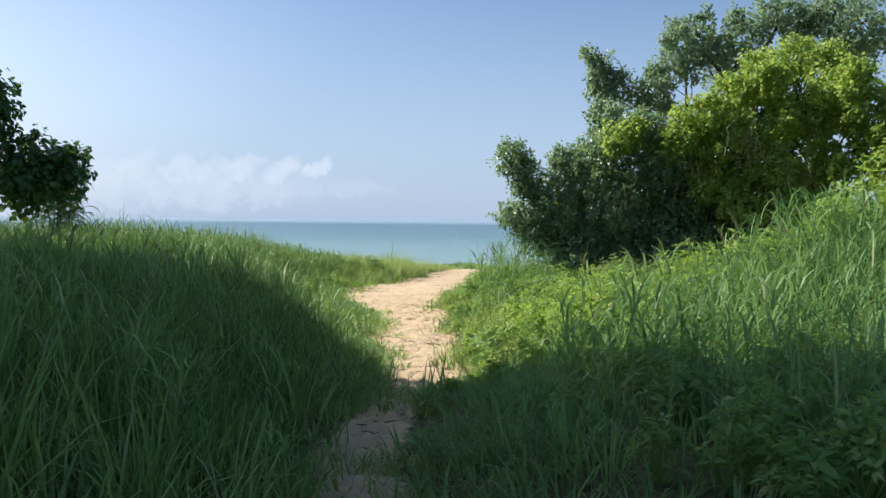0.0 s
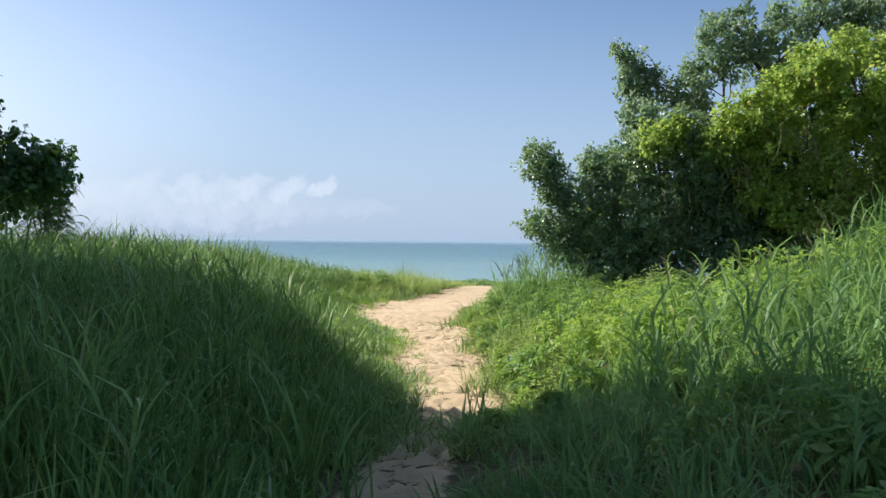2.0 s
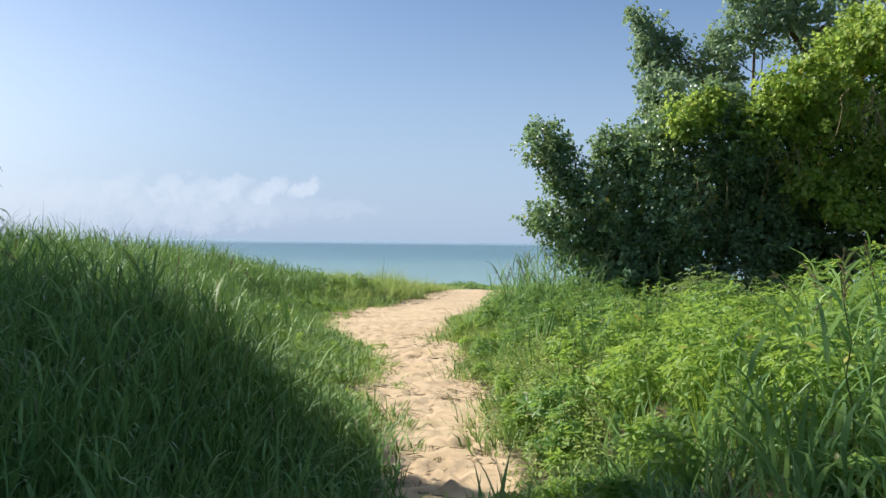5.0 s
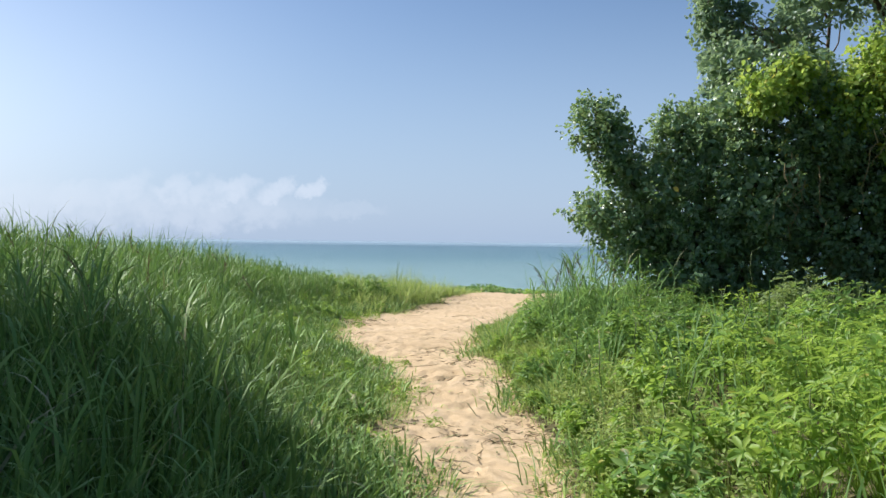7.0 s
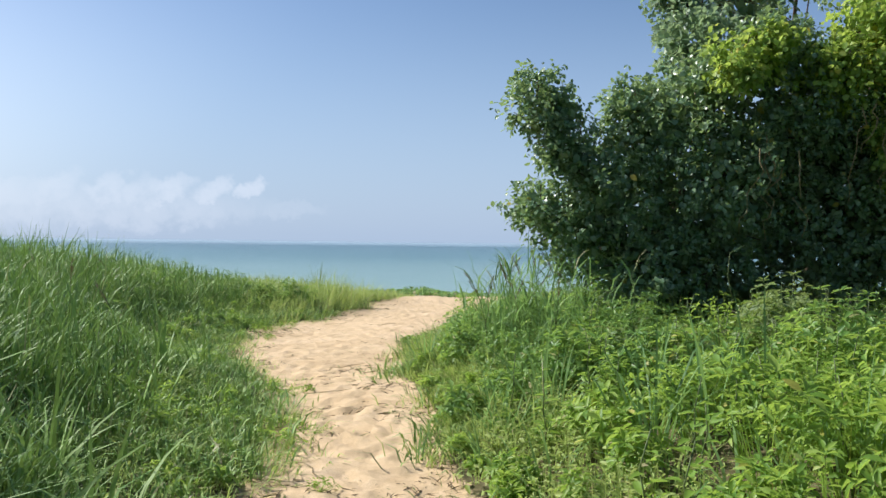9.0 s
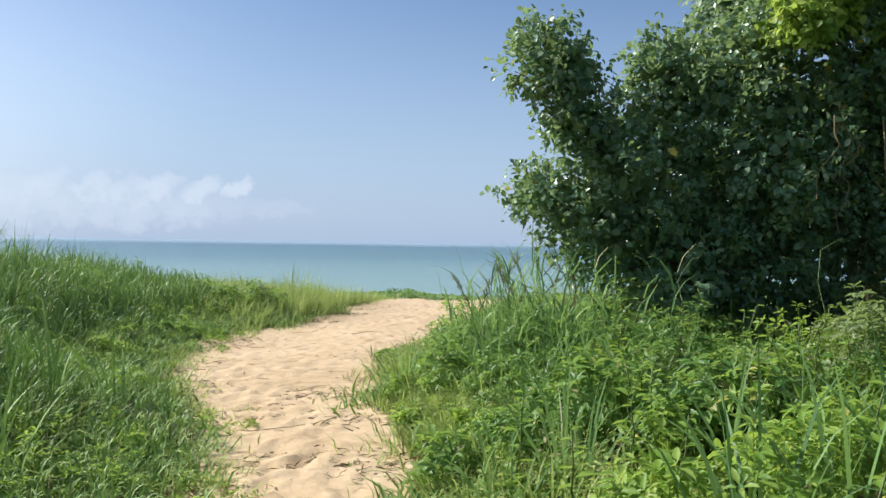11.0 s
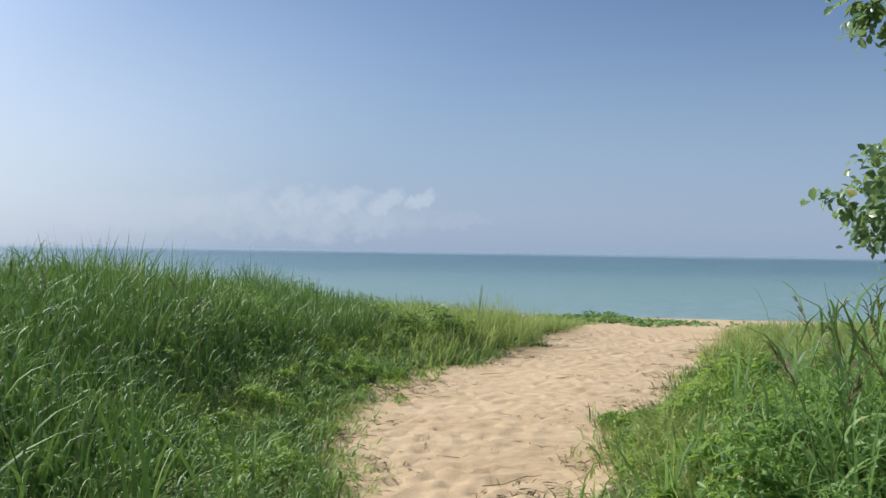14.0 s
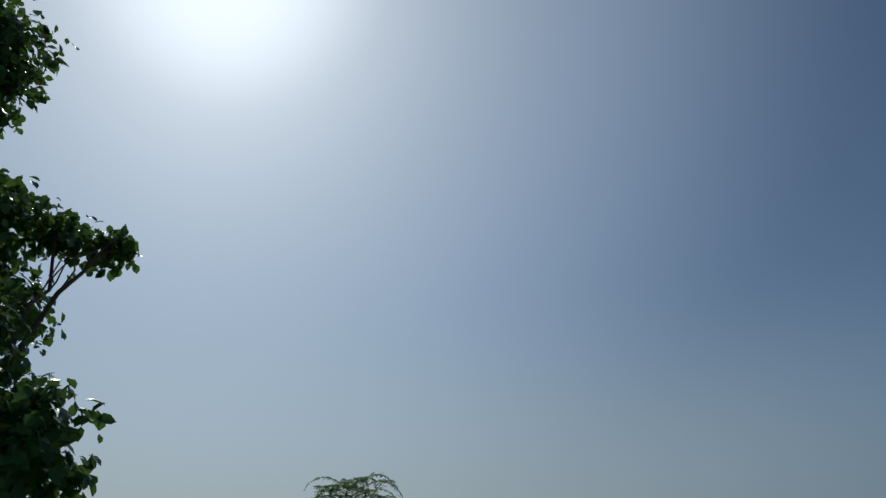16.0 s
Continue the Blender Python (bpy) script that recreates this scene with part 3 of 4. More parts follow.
def bush_field(name, label, boxes, keep, tall, mat, size, seed, shoots=24, slim=0.38):
    """Low bushy weeds: domes of leaf rosettes with dark gaps between the plants. boxes: x0, x1, y0, y1, plants a square metre."""
    r = np.random.default_rng(seed)
    sets = []
    for x0, x1, y0, y1, dens in boxes:
        x, y = scatter(x0, x1, y0, y1, dens, keep, r)
        n = len(x)
        h = tall(x, y) * r.uniform(0.6, 1.25, n)
        wide = np.clip(h * r.uniform(0.3, 0.55, n), 0.1, 0.34)
        foot = np.stack([x, y, land(x, y)], 1)
        m = shoots
        d = r.normal(0, 1, (n * m, 3))
        d[:, 2] = np.abs(d[:, 2]) * 1.1 - 0.25
        d = unit(d)
        H, B = np.repeat(h, m), np.repeat(wide, m)
        reach = r.uniform(0.55, 1.08, n * m)
        tip = np.repeat(foot, m, 0) + np.stack([d[:, 0] * B * reach, d[:, 1] * B * reach, H * (0.5 + 0.5 * d[:, 2] * reach)], 1)
        ground = land(tip[:, 0], tip[:, 1])
        tip[:, 2] = np.maximum(tip[:, 2], ground + 0.04)
        root = np.repeat(foot, m, 0)
        stem = tip - root
        side = unit(np.cross(stem, r.normal(0, 1, (n * m, 3)))) * 0.003
        quad = np.stack([root - side, root + side, tip + side * 0.5, tip - side * 0.5], 1).reshape(-1, 3)
        sets.append((quad, [np.arange(n * m)[:, None] * 4 + np.array([[0, 1, 2, 3]])]))
        up = unit(d * 0.8 + np.array([0, 0, 0.8]) + r.normal(0, 0.25, (n * m, 3)))
        u = unit(np.cross(up, r.normal(0, 1, (n * m, 3))))
        v = np.cross(up, u)
        spin = r.uniform(0, 6.28, n * m)
        big = size * r.uniform(0.65, 1.3, n * m) * np.repeat(r.uniform(0.75, 1.25, n), m)
        for k in range(5):
            a = spin + k * 1.257 + r.normal(0, 0.25, n * m)
            way = u * np.cos(a)[:, None] + v * np.sin(a)[:, None] + up * r.uniform(-0.1, 0.7, n * m)[:, None]
            L = big * r.uniform(0.75, 1.2, n * m)
            sets.append(leaves(tip + unit(way) * 0.01, way, up + r.normal(0, 0.2, (n * m, 3)), L, L * slim))
    return tagged(put(name, mesh_of(name, *joined(sets), mat)), label, "plants", kind="stuff")


def herb_keep(x, y):
    off, side = beside(x, y)
    return (side > 0) * smooth(off, 0.0, 0.5) * smooth(y, 7.0, 8.5) * np.clip(1 - 0.5 * bump_at(x, y, 1.2, 16.0, 0.5, 0.8), 0, 1)


def herb_tall(x, y):
    off, side = beside(x, y)
    return (0.15 + 0.42 * smooth(off, 0.1, 1.6)) * (1 - 0.34 * smooth(y, 11, 13)) * (1 + 0.34 * wave(x, y, 2.6, 41) + 0.3 * wave(x, y, 6.5, 42)) * (1 - 0.5 * smooth(y, 18, 23))


bush_field("low_herbs", "bright green bushy weeds covering the sunny bank", [(-0.4, 5.4, 7.2, 15, 11), (-0.6, 3.6, 15, 20, 8)], herb_keep, lambda x, y: herb_tall(x, y) * 1.12, HERB, 0.064, 51, 30)
herb_field("small_herbs", "fine yellow-green weeds spilling over the track edge", [(-0.6, 2.2, 8.5, 20, 120)],
           lambda x, y: herb_keep(x, y) * smooth(beside(x, y)[0], 1.4, 0.5) * smooth(wave(x, y, 3.0, 44), -0.4, 0.2), lambda x, y: 0.16 + 0.2 * smooth(beside(x, y)[0], 0.1, 0.8), GRASS_PALE, 0.05, 56, 10, 0.42)
bush_field("large_herbs", "larger dark-leaved weeds standing among the low herbs", [(0.3, 5.2, 8.5, 15.2, 4)],
           lambda x, y: herb_keep(x, y) * smooth(wave(x, y, 2.0, 43) + 0.5 * smooth(x, 1.5, 3.5) + 0.4 * smooth(y, 11.5, 14), 0.15, 0.6), lambda x, y: herb_tall(x, y) * 1.2 + 0.1, HERB_DARK, 0.072, 55, 32, 0.4)
bush_field("large_herbs", "leafy green weeds heaped below the shrub tree", [(0.4, 2.6, 13.4, 17.0, 9)], lambda x, y: smooth(beside(x, y)[0], 0.4, 0.9), lambda x, y: 0.45 + 0.3 * bump_at(x, y, 1.5, 15.3, 0.7, 1.2), HERB_DARK, 0.062, 57, 34, 0.36)
bush_field("low_herbs", "dark green ground cover in the shade of the bank", [(0.6, 5.2, 2.8, 7.6, 6)], lambda x, y: smooth(x, 0.6, 1.4), lambda x, y: 0.4 + 0.08 * wave(x, y, 2.2, 45), HERB_DARK, 0.06, 52, 30)
bush_field("low_herbs", "leafy weeds growing through the grass of the dune", [(-4.5, 0, 18, 26, 3.6)],
           lambda x, y: left_keep(x, y) * smooth(wave(x, y, 1.4, 79) + 0.5 * smooth(y, 18, 21), -0.1, 0.4), lambda x, y: left_tall(x, y) * 0.85, HERB_DARK, 0.06, 53, 24)
bush_field("olive_shrubs", "olive-leaved low shrubs standing before the thicket", [(1.7, 4.2, 13.0, 15.2, 9)], lambda x, y: bump_at(x, y, 2.8, 14.1, 1.0, 0.8), lambda x, y: 0.42 + 0.34 * bump_at(x, y, 2.7, 14.1, 0.9, 0.7), OLIVE_LEAF, 0.055, 60, 40, 0.42)


def margin_keep(x, y):
    off, side = beside(x, y)
    return (side < 0) * smooth(off, -0.55, 0.15) * smooth(off, 2.2, 1.2) * smooth(y, 11, 12.5) * smooth(y, 25, 22) * smooth(wave(x, y, 2.4, 81), -0.6, 0.2)


bush_field("creeping_herbs", "low creeping weeds running from the bank on to the sand", [(-4.5, -0.6, 11, 25, 13)], margin_keep, lambda x, y: 0.07 + 0.16 * smooth(beside(x, y)[0], -0.1, 1.0), HERB, 0.04, 58, 11, 0.36)
bush_field("low_herbs", "dark leafy weed mounded in the grass at the end of the bank", [(-3.6, -1.2, 23.6, 26.2, 12)], lambda x, y: bump_at(x, y, -2.2, 24.9, 0.6, 0.6), lambda x, y: 0.25 + 0.3 * bump_at(x, y, -2.2, 24.9, 0.6, 0.6), HERB_DARK, 0.07, 59, 30)
herb_field("creeping_vine", "low creeping beach vine at the edge of the sand", [(-2, 6, 30.5, 35.5, 40)], lambda x, y: bump_at(x, y, 1.3, 32.6, 1.5, 1.1), lambda x, y: 0.05 + 0.22 * bump_at(x, y, 0.9, 32.4, 0.8, 1.2), GRASS_BLUE, 0.14, 54, 7, 0.7)


# ---- trees ----
def crown(lobes, leaf, seed, mat, droop=0.3, density=1.0, round_leaf=0.62, per_clump=14):
    """Leaves in clumps over the lobes, larger ones inside, with an uneven outline."""
    r = np.random.default_rng(seed)
    sets = []
    for cx, cy, cz, rx, ry, rz in lobes:
        area = 4 * np.pi * (((rx * ry) ** 1.6 + (rx * rz) ** 1.6 + (ry * rz) ** 1.6) / 3) ** (1 / 1.6)
        n = max(12, int(area * 26 * density))
        d = unit(r.normal(0, 1, (n, 3)))
        rough = 1 + 0.16 * np.sin(d[:, 0] * 7 + cx * 3) * np.sin(d[:, 2] * 6 + cz) + 0.1 * np.sin(d[:, 1] * 11 + cy)
        depth = np.where(r.random(n) < 0.8, r.uniform(0.8, 1.05, n), r.uniform(0.5, 0.85, n)) * rough
        c = np.array([cx, cy, cz]) + d * np.array([rx, ry, rz]) * depth[:, None]
        spread = r.uniform(0.4, 1.0, n) * leaf * 1.1
        m = per_clump
        at = np.repeat(c, m, 0) + np.clip(r.normal(0, 1, (n * m, 3)), -1.6, 1.6) * np.repeat(spread, m)[:, None]
        outw = np.repeat(d, m, 0)
        way = outw * 0.5 + r.normal(0, 0.7, (n * m, 3)) - np.array([0, 0, droop])
        face = outw * 0.6 + np.array([0, 0, 0.9]) + r.normal(0, 0.45, (n * m, 3))
        L = leaf * r.uniform(0.6, 1.3, n * m)
        sets.append(leaves(at, way, face, L, L * round_leaf, 0.12, 1.25))
        k = int(area * 75 * density)
        d = unit(r.normal(0, 1, (k, 3)))
        at = np.array([cx, cy, cz]) + d * np.array([rx, ry, rz]) * r.uniform(0.3, 0.78, k)[:, None]
        L = leaf * r.uniform(1.2, 1.9, k)
        sets.append(leaves(at, r.normal(0, 1, (k, 3)), r.normal(0, 1, (k, 3)), L, L * 0.75, 0.1, 1.25))
    return mesh_of("crown", *joined(sets), mat)


def tree(name, label, foot, stems, lobes, leaf, seed, mat, density=1.0, droop=0.3, round_leaf=0.62, split=0):
    """stems: shift x, y, girth, height of the fork. A limb runs from the nearest stem into each lobe."""
    r = np.random.default_rng(seed + 500)
    z0 = float(land(foot[0], foot[1]))
    top = tagged(new(name), label, "tree")
    top.location = (foot[0], foot[1], z0)
    lobes = [(a - foot[0], b - foot[1], c - z0, d, e, f) for a, b, c, d, e, f in lobes]
    forks = []
    for dx, dy, girth, reach in stems:
        p = bent((dx, dy, -0.12), (dx * 1.6, dy * 1.6, reach), 0.0, 7, r, 0.03)
        put("trunk", mesh_of("trunk", *tube(p, np.linspace(girth, girth * 0.55, 7), 9), BARK, True), top)
        forks.append((p, girth))
    for lb in lobes:
        c = np.array(lb[:3])
        p, girth = min(forks, key=lambda f: np.linalg.norm(f[0][-1][:2] - c[:2]))
        start = p[-1] if c[2] > p[-1][2] else p[4]
        limb = bent(start, c, 0.1, 6, r, 0.05)
        arm = put("limb", mesh_of("limb", *tube(limb, np.linspace(girth * 0.5, girth * 0.16, 6), 7), BARK, True), top)
        for k in range(7):
            tip = c + unit(r.normal(0, 1, 3)) * np.array(lb[3:]) * r.uniform(0.8, 1.0)
            put("twig", mesh_of("twig", *tube(bent(limb[r.integers(2, 6)], tip, 0.05, 5, r, 0.05), np.linspace(girth * 0.18, 0.004, 5), 5), BARK, True), arm)
    if split:
        # break each lobe into ragged hanging clumps
        small = []
        for a, b, c, d, e, f in lobes:
            small.append((a, b, c - 0.03, d * 0.92, e * 0.92, f * 0.9))
            for k in range(split):
                w = unit(r.normal(0, 1, 3))
                q = r.uniform(0.22, 0.42)
                small.append((a + w[0] * d * 0.95, b + w[1] * e * 0.95, c + w[2] * f * 0.95, d * q, e * q, f * q * r.uniform(0.8, 1.5)))
        lobes = small
    ob = put("crown", crown(lobes, leaf, seed, mat, droop, density, round_leaf), top)
    ob["kind"] = "stuff"
    return top


shrub = tree("shrub_tree", "dense dark green rounded-leaf shrub tree at the track side", (2.7, 16.3),
     [(0, 0, 0.07, 1.5), (0.5, 0.1, 0.05, 1.6), (-0.35, 0.1, 0.05, 1.2), (1.0, 0, 0.05, 1.6)],
     [(1.31, 15.95, 2.69, 0.33, 0.32, 0.42), (1.56, 15.95, 2.6, 0.26, 0.3, 0.32), (1.45, 15.9, 2.25, 0.2, 0.25, 0.25), (1.7, 15.9, 2.08, 0.28, 0.33, 0.28), (1.36, 16.1, 1.6, 0.36, 0.36, 0.28), (2.3, 15.9, 2.66, 0.3, 0.35, 0.3), (1.78, 16.0, 1.35, 0.48, 0.45, 0.42), (2.15, 16.0, 1.85, 0.55, 0.6, 0.62), (2.5, 15.9, 1.0, 0.7, 0.6, 0.6),
      (2.55, 15.8, 2.4, 0.42, 0.45, 0.36), (3.0, 15.9, 2.75, 0.5, 0.5, 0.45), (3.2, 15.8, 1.9, 0.8, 0.7, 0.8), (3.4, 16.2, 0.9, 0.9, 0.6, 0.7), (4.0, 15.7, 2.8, 0.75, 0.6, 0.75), (3.7, 15.7, 3.3, 0.45, 0.45, 0.35), (4.6, 16.0, 1.5, 1.0, 0.8, 1.2), (5.8, 15.9, 1.6, 0.9, 0.6, 1.0)], 0.058, 61, SHRUB_LEAF, 1.8)
tree("shrub_tree", "dark understorey shrub filling the thicket below the vines", (4.8, 16.9),
     [(0, 0, 0.06, 1.4), (-1.2, 0.0, 0.05, 1.2), (1.0, -0.2, 0.05, 1.4)],
     [(2.5, 16.7, 1.2, 0.6, 0.4, 0.6), (3.3, 16.8, 1.7, 0.8, 0.45, 0.9), (4.4, 16.8, 2.1, 0.8, 0.5, 0.9), (5.0, 16.3, 2.5, 0.7, 0.5, 0.7), (5.3, 16.4, 1.3, 0.9, 0.5, 0.8), (6.2, 16.0, 2.7, 0.8, 0.5, 0.8), (6.8, 15.6, 1.5, 0.9, 0.6, 0.9), (5.6, 16.5, 3.3, 0.7, 0.4, 0.55), (6.5, 16.5, 3.6, 0.75, 0.4, 0.6), (7.4, 16.2, 3.7, 0.8, 0.4, 0.65)],
     0.095, 68, TREE_LEAF, 0.8)
vine_tree = tree("vine_covered_tree", "tree smothered in bright yellow-green creeping vines", (5.6, 16.4),
     [(0, 0, 0.10, 2.2), (-0.6, 0.2, 0.07, 2.2), (0.9, -0.3, 0.07, 2.0)],
     [(3.3, 15.4, 3.05, 0.4, 0.4, 0.33), (4.2, 15.2, 2.95, 0.4, 0.4, 0.38), (4.6, 15.1, 3.5, 0.5, 0.5, 0.4), (5.1, 15.0, 3.0, 0.48, 0.45, 0.42), (5.7, 15.1, 4.0, 0.6, 0.6, 0.42), (6.3, 14.9, 3.4, 0.6, 0.55, 0.48), (5.9, 14.8, 2.6, 0.42, 0.4, 0.48),
      (6.9, 14.5, 3.9, 0.6, 0.6, 0.45), (7.4, 14.2, 3.2, 0.65, 0.6, 0.55), (6.6, 15.8, 4.6, 0.8, 0.8, 0.48), (6.8, 14.6, 2.5, 0.5, 0.45, 0.4), (7.8, 13.4, 2.4, 0.95, 0.95, 1.1), (4.9, 15.1, 2.25, 0.5, 0.35, 0.4), (5.4, 14.9, 1.85, 0.5, 0.35, 0.35), (6.1, 14.6, 2.0, 0.5, 0.35, 0.35), (6.6, 14.2, 1.7, 0.5, 0.35, 0.35)],
     0.064, 62, VINE_LEAF, 1.3, 0.55, 0.78, 6)
tree("tall_tree", "taller blue-green tree standing behind the thicket", (6.4, 18.4),
     [(0, 0, 0.13, 3.6), (-0.5, 0.3, 0.08, 3.2)],
     [(3.25, 16.6, 3.6, 0.45, 0.45, 0.42), (3.1, 16.6, 2.95, 0.45, 0.4, 0.4), (3.25, 17.5, 4.75, 0.3, 0.35, 0.4), (3.5, 17.5, 4.2, 0.42, 0.4, 0.4), (4.3, 17.5, 4.3, 0.6, 0.6, 0.45), (4.9, 17.6, 4.9, 0.6, 0.6, 0.5), (5.5, 17.8, 5.4, 0.65, 0.6, 0.55), (6.3, 18.0, 5.0, 0.8, 0.7, 0.7), (7.2, 18.0, 6.0, 1.0, 0.8, 0.6), (8.6, 17.5, 5.6, 1.2, 1.0, 0.9)],
     0.08, 63, FAR_LEAF, 0.6, 0.3, 0.62, 4)
tree("shade_tree", "dark broad-leaved tree overhanging the grassy bank", (-8.6, 13.4),
     [(0, 0, 0.12, 2.4), (0.4, 0.2, 0.06, 2.4)],
     [(-6.1, 13.4, 2.2, 0.38, 0.38, 0.44), (-6.7, 13.3, 2.2, 0.55, 0.55, 0.62), (-7.3, 12.95, 3.15, 0.6, 0.6, 0.6), (-8.6, 14.25, 4.65, 0.26, 0.26, 0.15), (-8.4, 14.65, 4.6, 0.2, 0.24, 0.12), (-8.9, 13.5, 4.7, 0.65, 0.6, 0.42), (-9.4, 13.7, 4.0, 0.7, 0.7, 0.5),
      (-8.9, 13.2, 6.3, 0.8, 0.6, 0.75), (-9.4, 12.7, 5.4, 0.9, 0.7, 0.6), (-9.2, 12.4, 3.2, 1.3, 1.1, 1.2)],
     0.10, 64, TREE_LEAF, 0.9, 0.6, 0.72)
tree("shade_tree", "dark broad-leaved tree spreading high over the track", (-8.6, 9.0),
     [(0, 0, 0.2, 4.6), (-0.4, 0.3, 0.14, 4.4), (0.4, -0.3, 0.14, 4.6)],
     [(-7.2, 9.8, 6.4, 1.9, 1.7, 1.1), (-7.6, 11.0, 5.2, 1.2, 1.2, 0.9), (-9.2, 11.1, 6.6, 1.8, 1.6, 1.2), (-5.4, 7.5, 7.0, 1.7, 1.7, 1.0), (-9.6, 8.0, 7.4, 2.0, 2.0, 1.2), (-7.4, 6.6, 7.4, 1.9, 1.8, 1.1), (-4.2, 6.5, 7.4, 1.5, 1.5, 0.9),
      (-11.0, 11.4, 5.2, 1.6, 1.5, 1.3), (-8.0, 7.4, 8.6, 2.0, 2.0, 1.0)],
     0.2, 65, TREE_LEAF, 0.25)
tree("shade_tree", "dark broad-leaved tree shading the start of the track", (-6.0, 3.4),
     [(0, 0, 0.18, 4.2), (-0.4, 0.3, 0.12, 4.0)],
     [(-5.2, 4.2, 6.4, 1.9, 1.9, 1.2), (-3.6, 5.4, 7.2, 1.6, 1.6, 1.0), (-5.6, 1.6, 6.0, 1.9, 1.9, 1.2), (-6.8, 5.2, 5.4, 1.6, 1.6, 1.2), (-2.6, 3.0, 7.4, 1.7, 1.7, 1.0)],
     0.2, 66, TREE_LEAF, 0.25)


def dry_strands(top, spots, seed):
    """Dead brown vine stems that hang down out of the mantle of leaves."""
    r = np.random.default_rng(seed)
    for x, y, z, count in spots:
        for k in range(count):
            a = np.array([x + r.normal(0, 0.16), y + r.normal(0, 0.1), z + r.normal(0, 0.1)]) - np.array(top.location)
            p = bent(a, a + np.array([r.normal(0, 0.15), r.normal(0, 0.08), -r.uniform(0.35, 0.9)]), 0.0, 7, r, 0.05)
            put("dry_strand", mesh_of("dry_strand", *tube(p, np.linspace(0.007, 0.003, 7), 5), DRY, True), top, "dead brown hanging vine stem")


dry_strands(vine_tree, [(5.3, 14.55, 3.1, 14), (4.5, 14.9, 2.6, 7), (6.0, 14.35, 2.6, 8), (3.4, 15.1, 2.2, 5)], 69)


def feather_tree(foot, seed):
    """A young tree with many arching fronds of fine paired leaflets."""
    r = np.random.default_rng(seed)
    z0 = float(land(*foot))
    top = tagged(new("young_tree"), "small feathery-leaved young tree rising from the grass", "tree")
    top.location = (foot[0], foot[1], z0)
    for dx, dy, high in ((0, 0, 2.05), (0.06, 0.03, 1.8), (-0.06, 0.04, 1.6), (0.03, -0.06, 1.75), (-0.04, -0.05, 1.5)):
        p = bent((dx, dy, -0.05), (dx * 4, dy * 4, high), 0, 7, r, 0.02)
        put("trunk", mesh_of("trunk", *tube(p, np.linspace(0.03, 0.008, 7), 7), BARK, True), top)
    for k in range(420):
        # long arching fronds spread from the top, shorter and denser ones fill the middle
        outer = k < 100
        s = r.uniform(0.55, 1.0) if outer else r.uniform(0.15, 0.88)
        a = r.uniform(0, 6.2832)
        where = r.normal(0, 0.16 if outer else 0.24, 2) * (1.25 - 0.5 * s)
        b = np.array([where[0], where[1], 2.05 * s])
        size = r.uniform(0.4, 0.68) * (1.15 - 0.3 * s) if outer else r.uniform(0.2, 0.5)
        q = np.linspace(0, 1, 28)
        out = size * (1.15 * q - 0.2 * q ** 3)
        rise = r.uniform(0.5, 0.9) if s > 0.8 else r.uniform(0.25, 0.6)
        rib = b + np.stack([math.cos(a) * out, math.sin(a) * out, size * (rise * q - 0.8 * q ** 2.4)], 1)
        sets = [tube(rib[::3], np.linspace(0.006, 0.002, len(rib[::3])), 4)]
        side = np.array([-math.sin(a), math.cos(a), 0.0])
        along = unit(np.gradient(rib, axis=0))
        for sg in (-1, 1):
            d = side * sg + along * 0.5 + r.normal(0, 0.15, rib.shape)
            L = (0.085 if outer else 0.07) * np.sin(np.pi * (0.15 + 0.8 * q)) * r.uniform(0.8, 1.2, len(q))
            sets.append(leaves(rib, d, np.tile([0, 0, 1.0], (len(q), 1)) + r.normal(0, 0.2, rib.shape), L, L * 0.28, 0.1))
        put("frond", mesh_of("frond", *joined(sets), FERN_LEAF), top)
    return top


feather_tree((-8.0, 17.3), 67)


# ---- single plants that stand out ----
def reed(seed, high):
    """A seeding grass stalk with long leaf blades and a nodding head, built at the origin."""
    r = np.random.default_rng(seed)
    top = tagged(new("grass_stalk"), "tall seeding grass stalk with arching blades", "grass stalk", "seeding grass stalks")
    q = np.linspace(0, 1, 9)
    tilt = r.uniform(0.15, 0.4)
    p = np.stack([tilt * high * q ** 2.2, r.normal(0, 0.01, 9), high * (q - 0.12 * q ** 4) - 0.03], 1)
    put("stem", mesh_of("stem", *tube(p, np.linspace(0.005, 0.0016, 9), 5), STEM, True), top)
    for k in range(6):
        at = p[2 + k][None]
        me = mesh_of("blade", *blades(at, np.array([r.uniform(0.25, 0.45)]), np.array([r.uniform(0.012, 0.02)]), np.array([r.uniform(0.5, 1.1)]), np.array([k * 2.6 + r.normal(0, 0.4)]), 5, r), GRASS)
        put("blade", me, top)
    n = 30
    s = r.uniform(0, 1, n)
    at = p[-3] + (p[-1] - p[-3]) * s[:, None]
    d = unit(p[-1] - p[-3]) + r.normal(0, 0.28, (n, 3))
    put("seed_head", mesh_of("seed_head", *leaves(at, d, r.normal(0, 1, (n, 3)), r.uniform(0.03, 0.07, n), np.full(n, 0.006)), SEED), top, "brownish seed head")
    return top


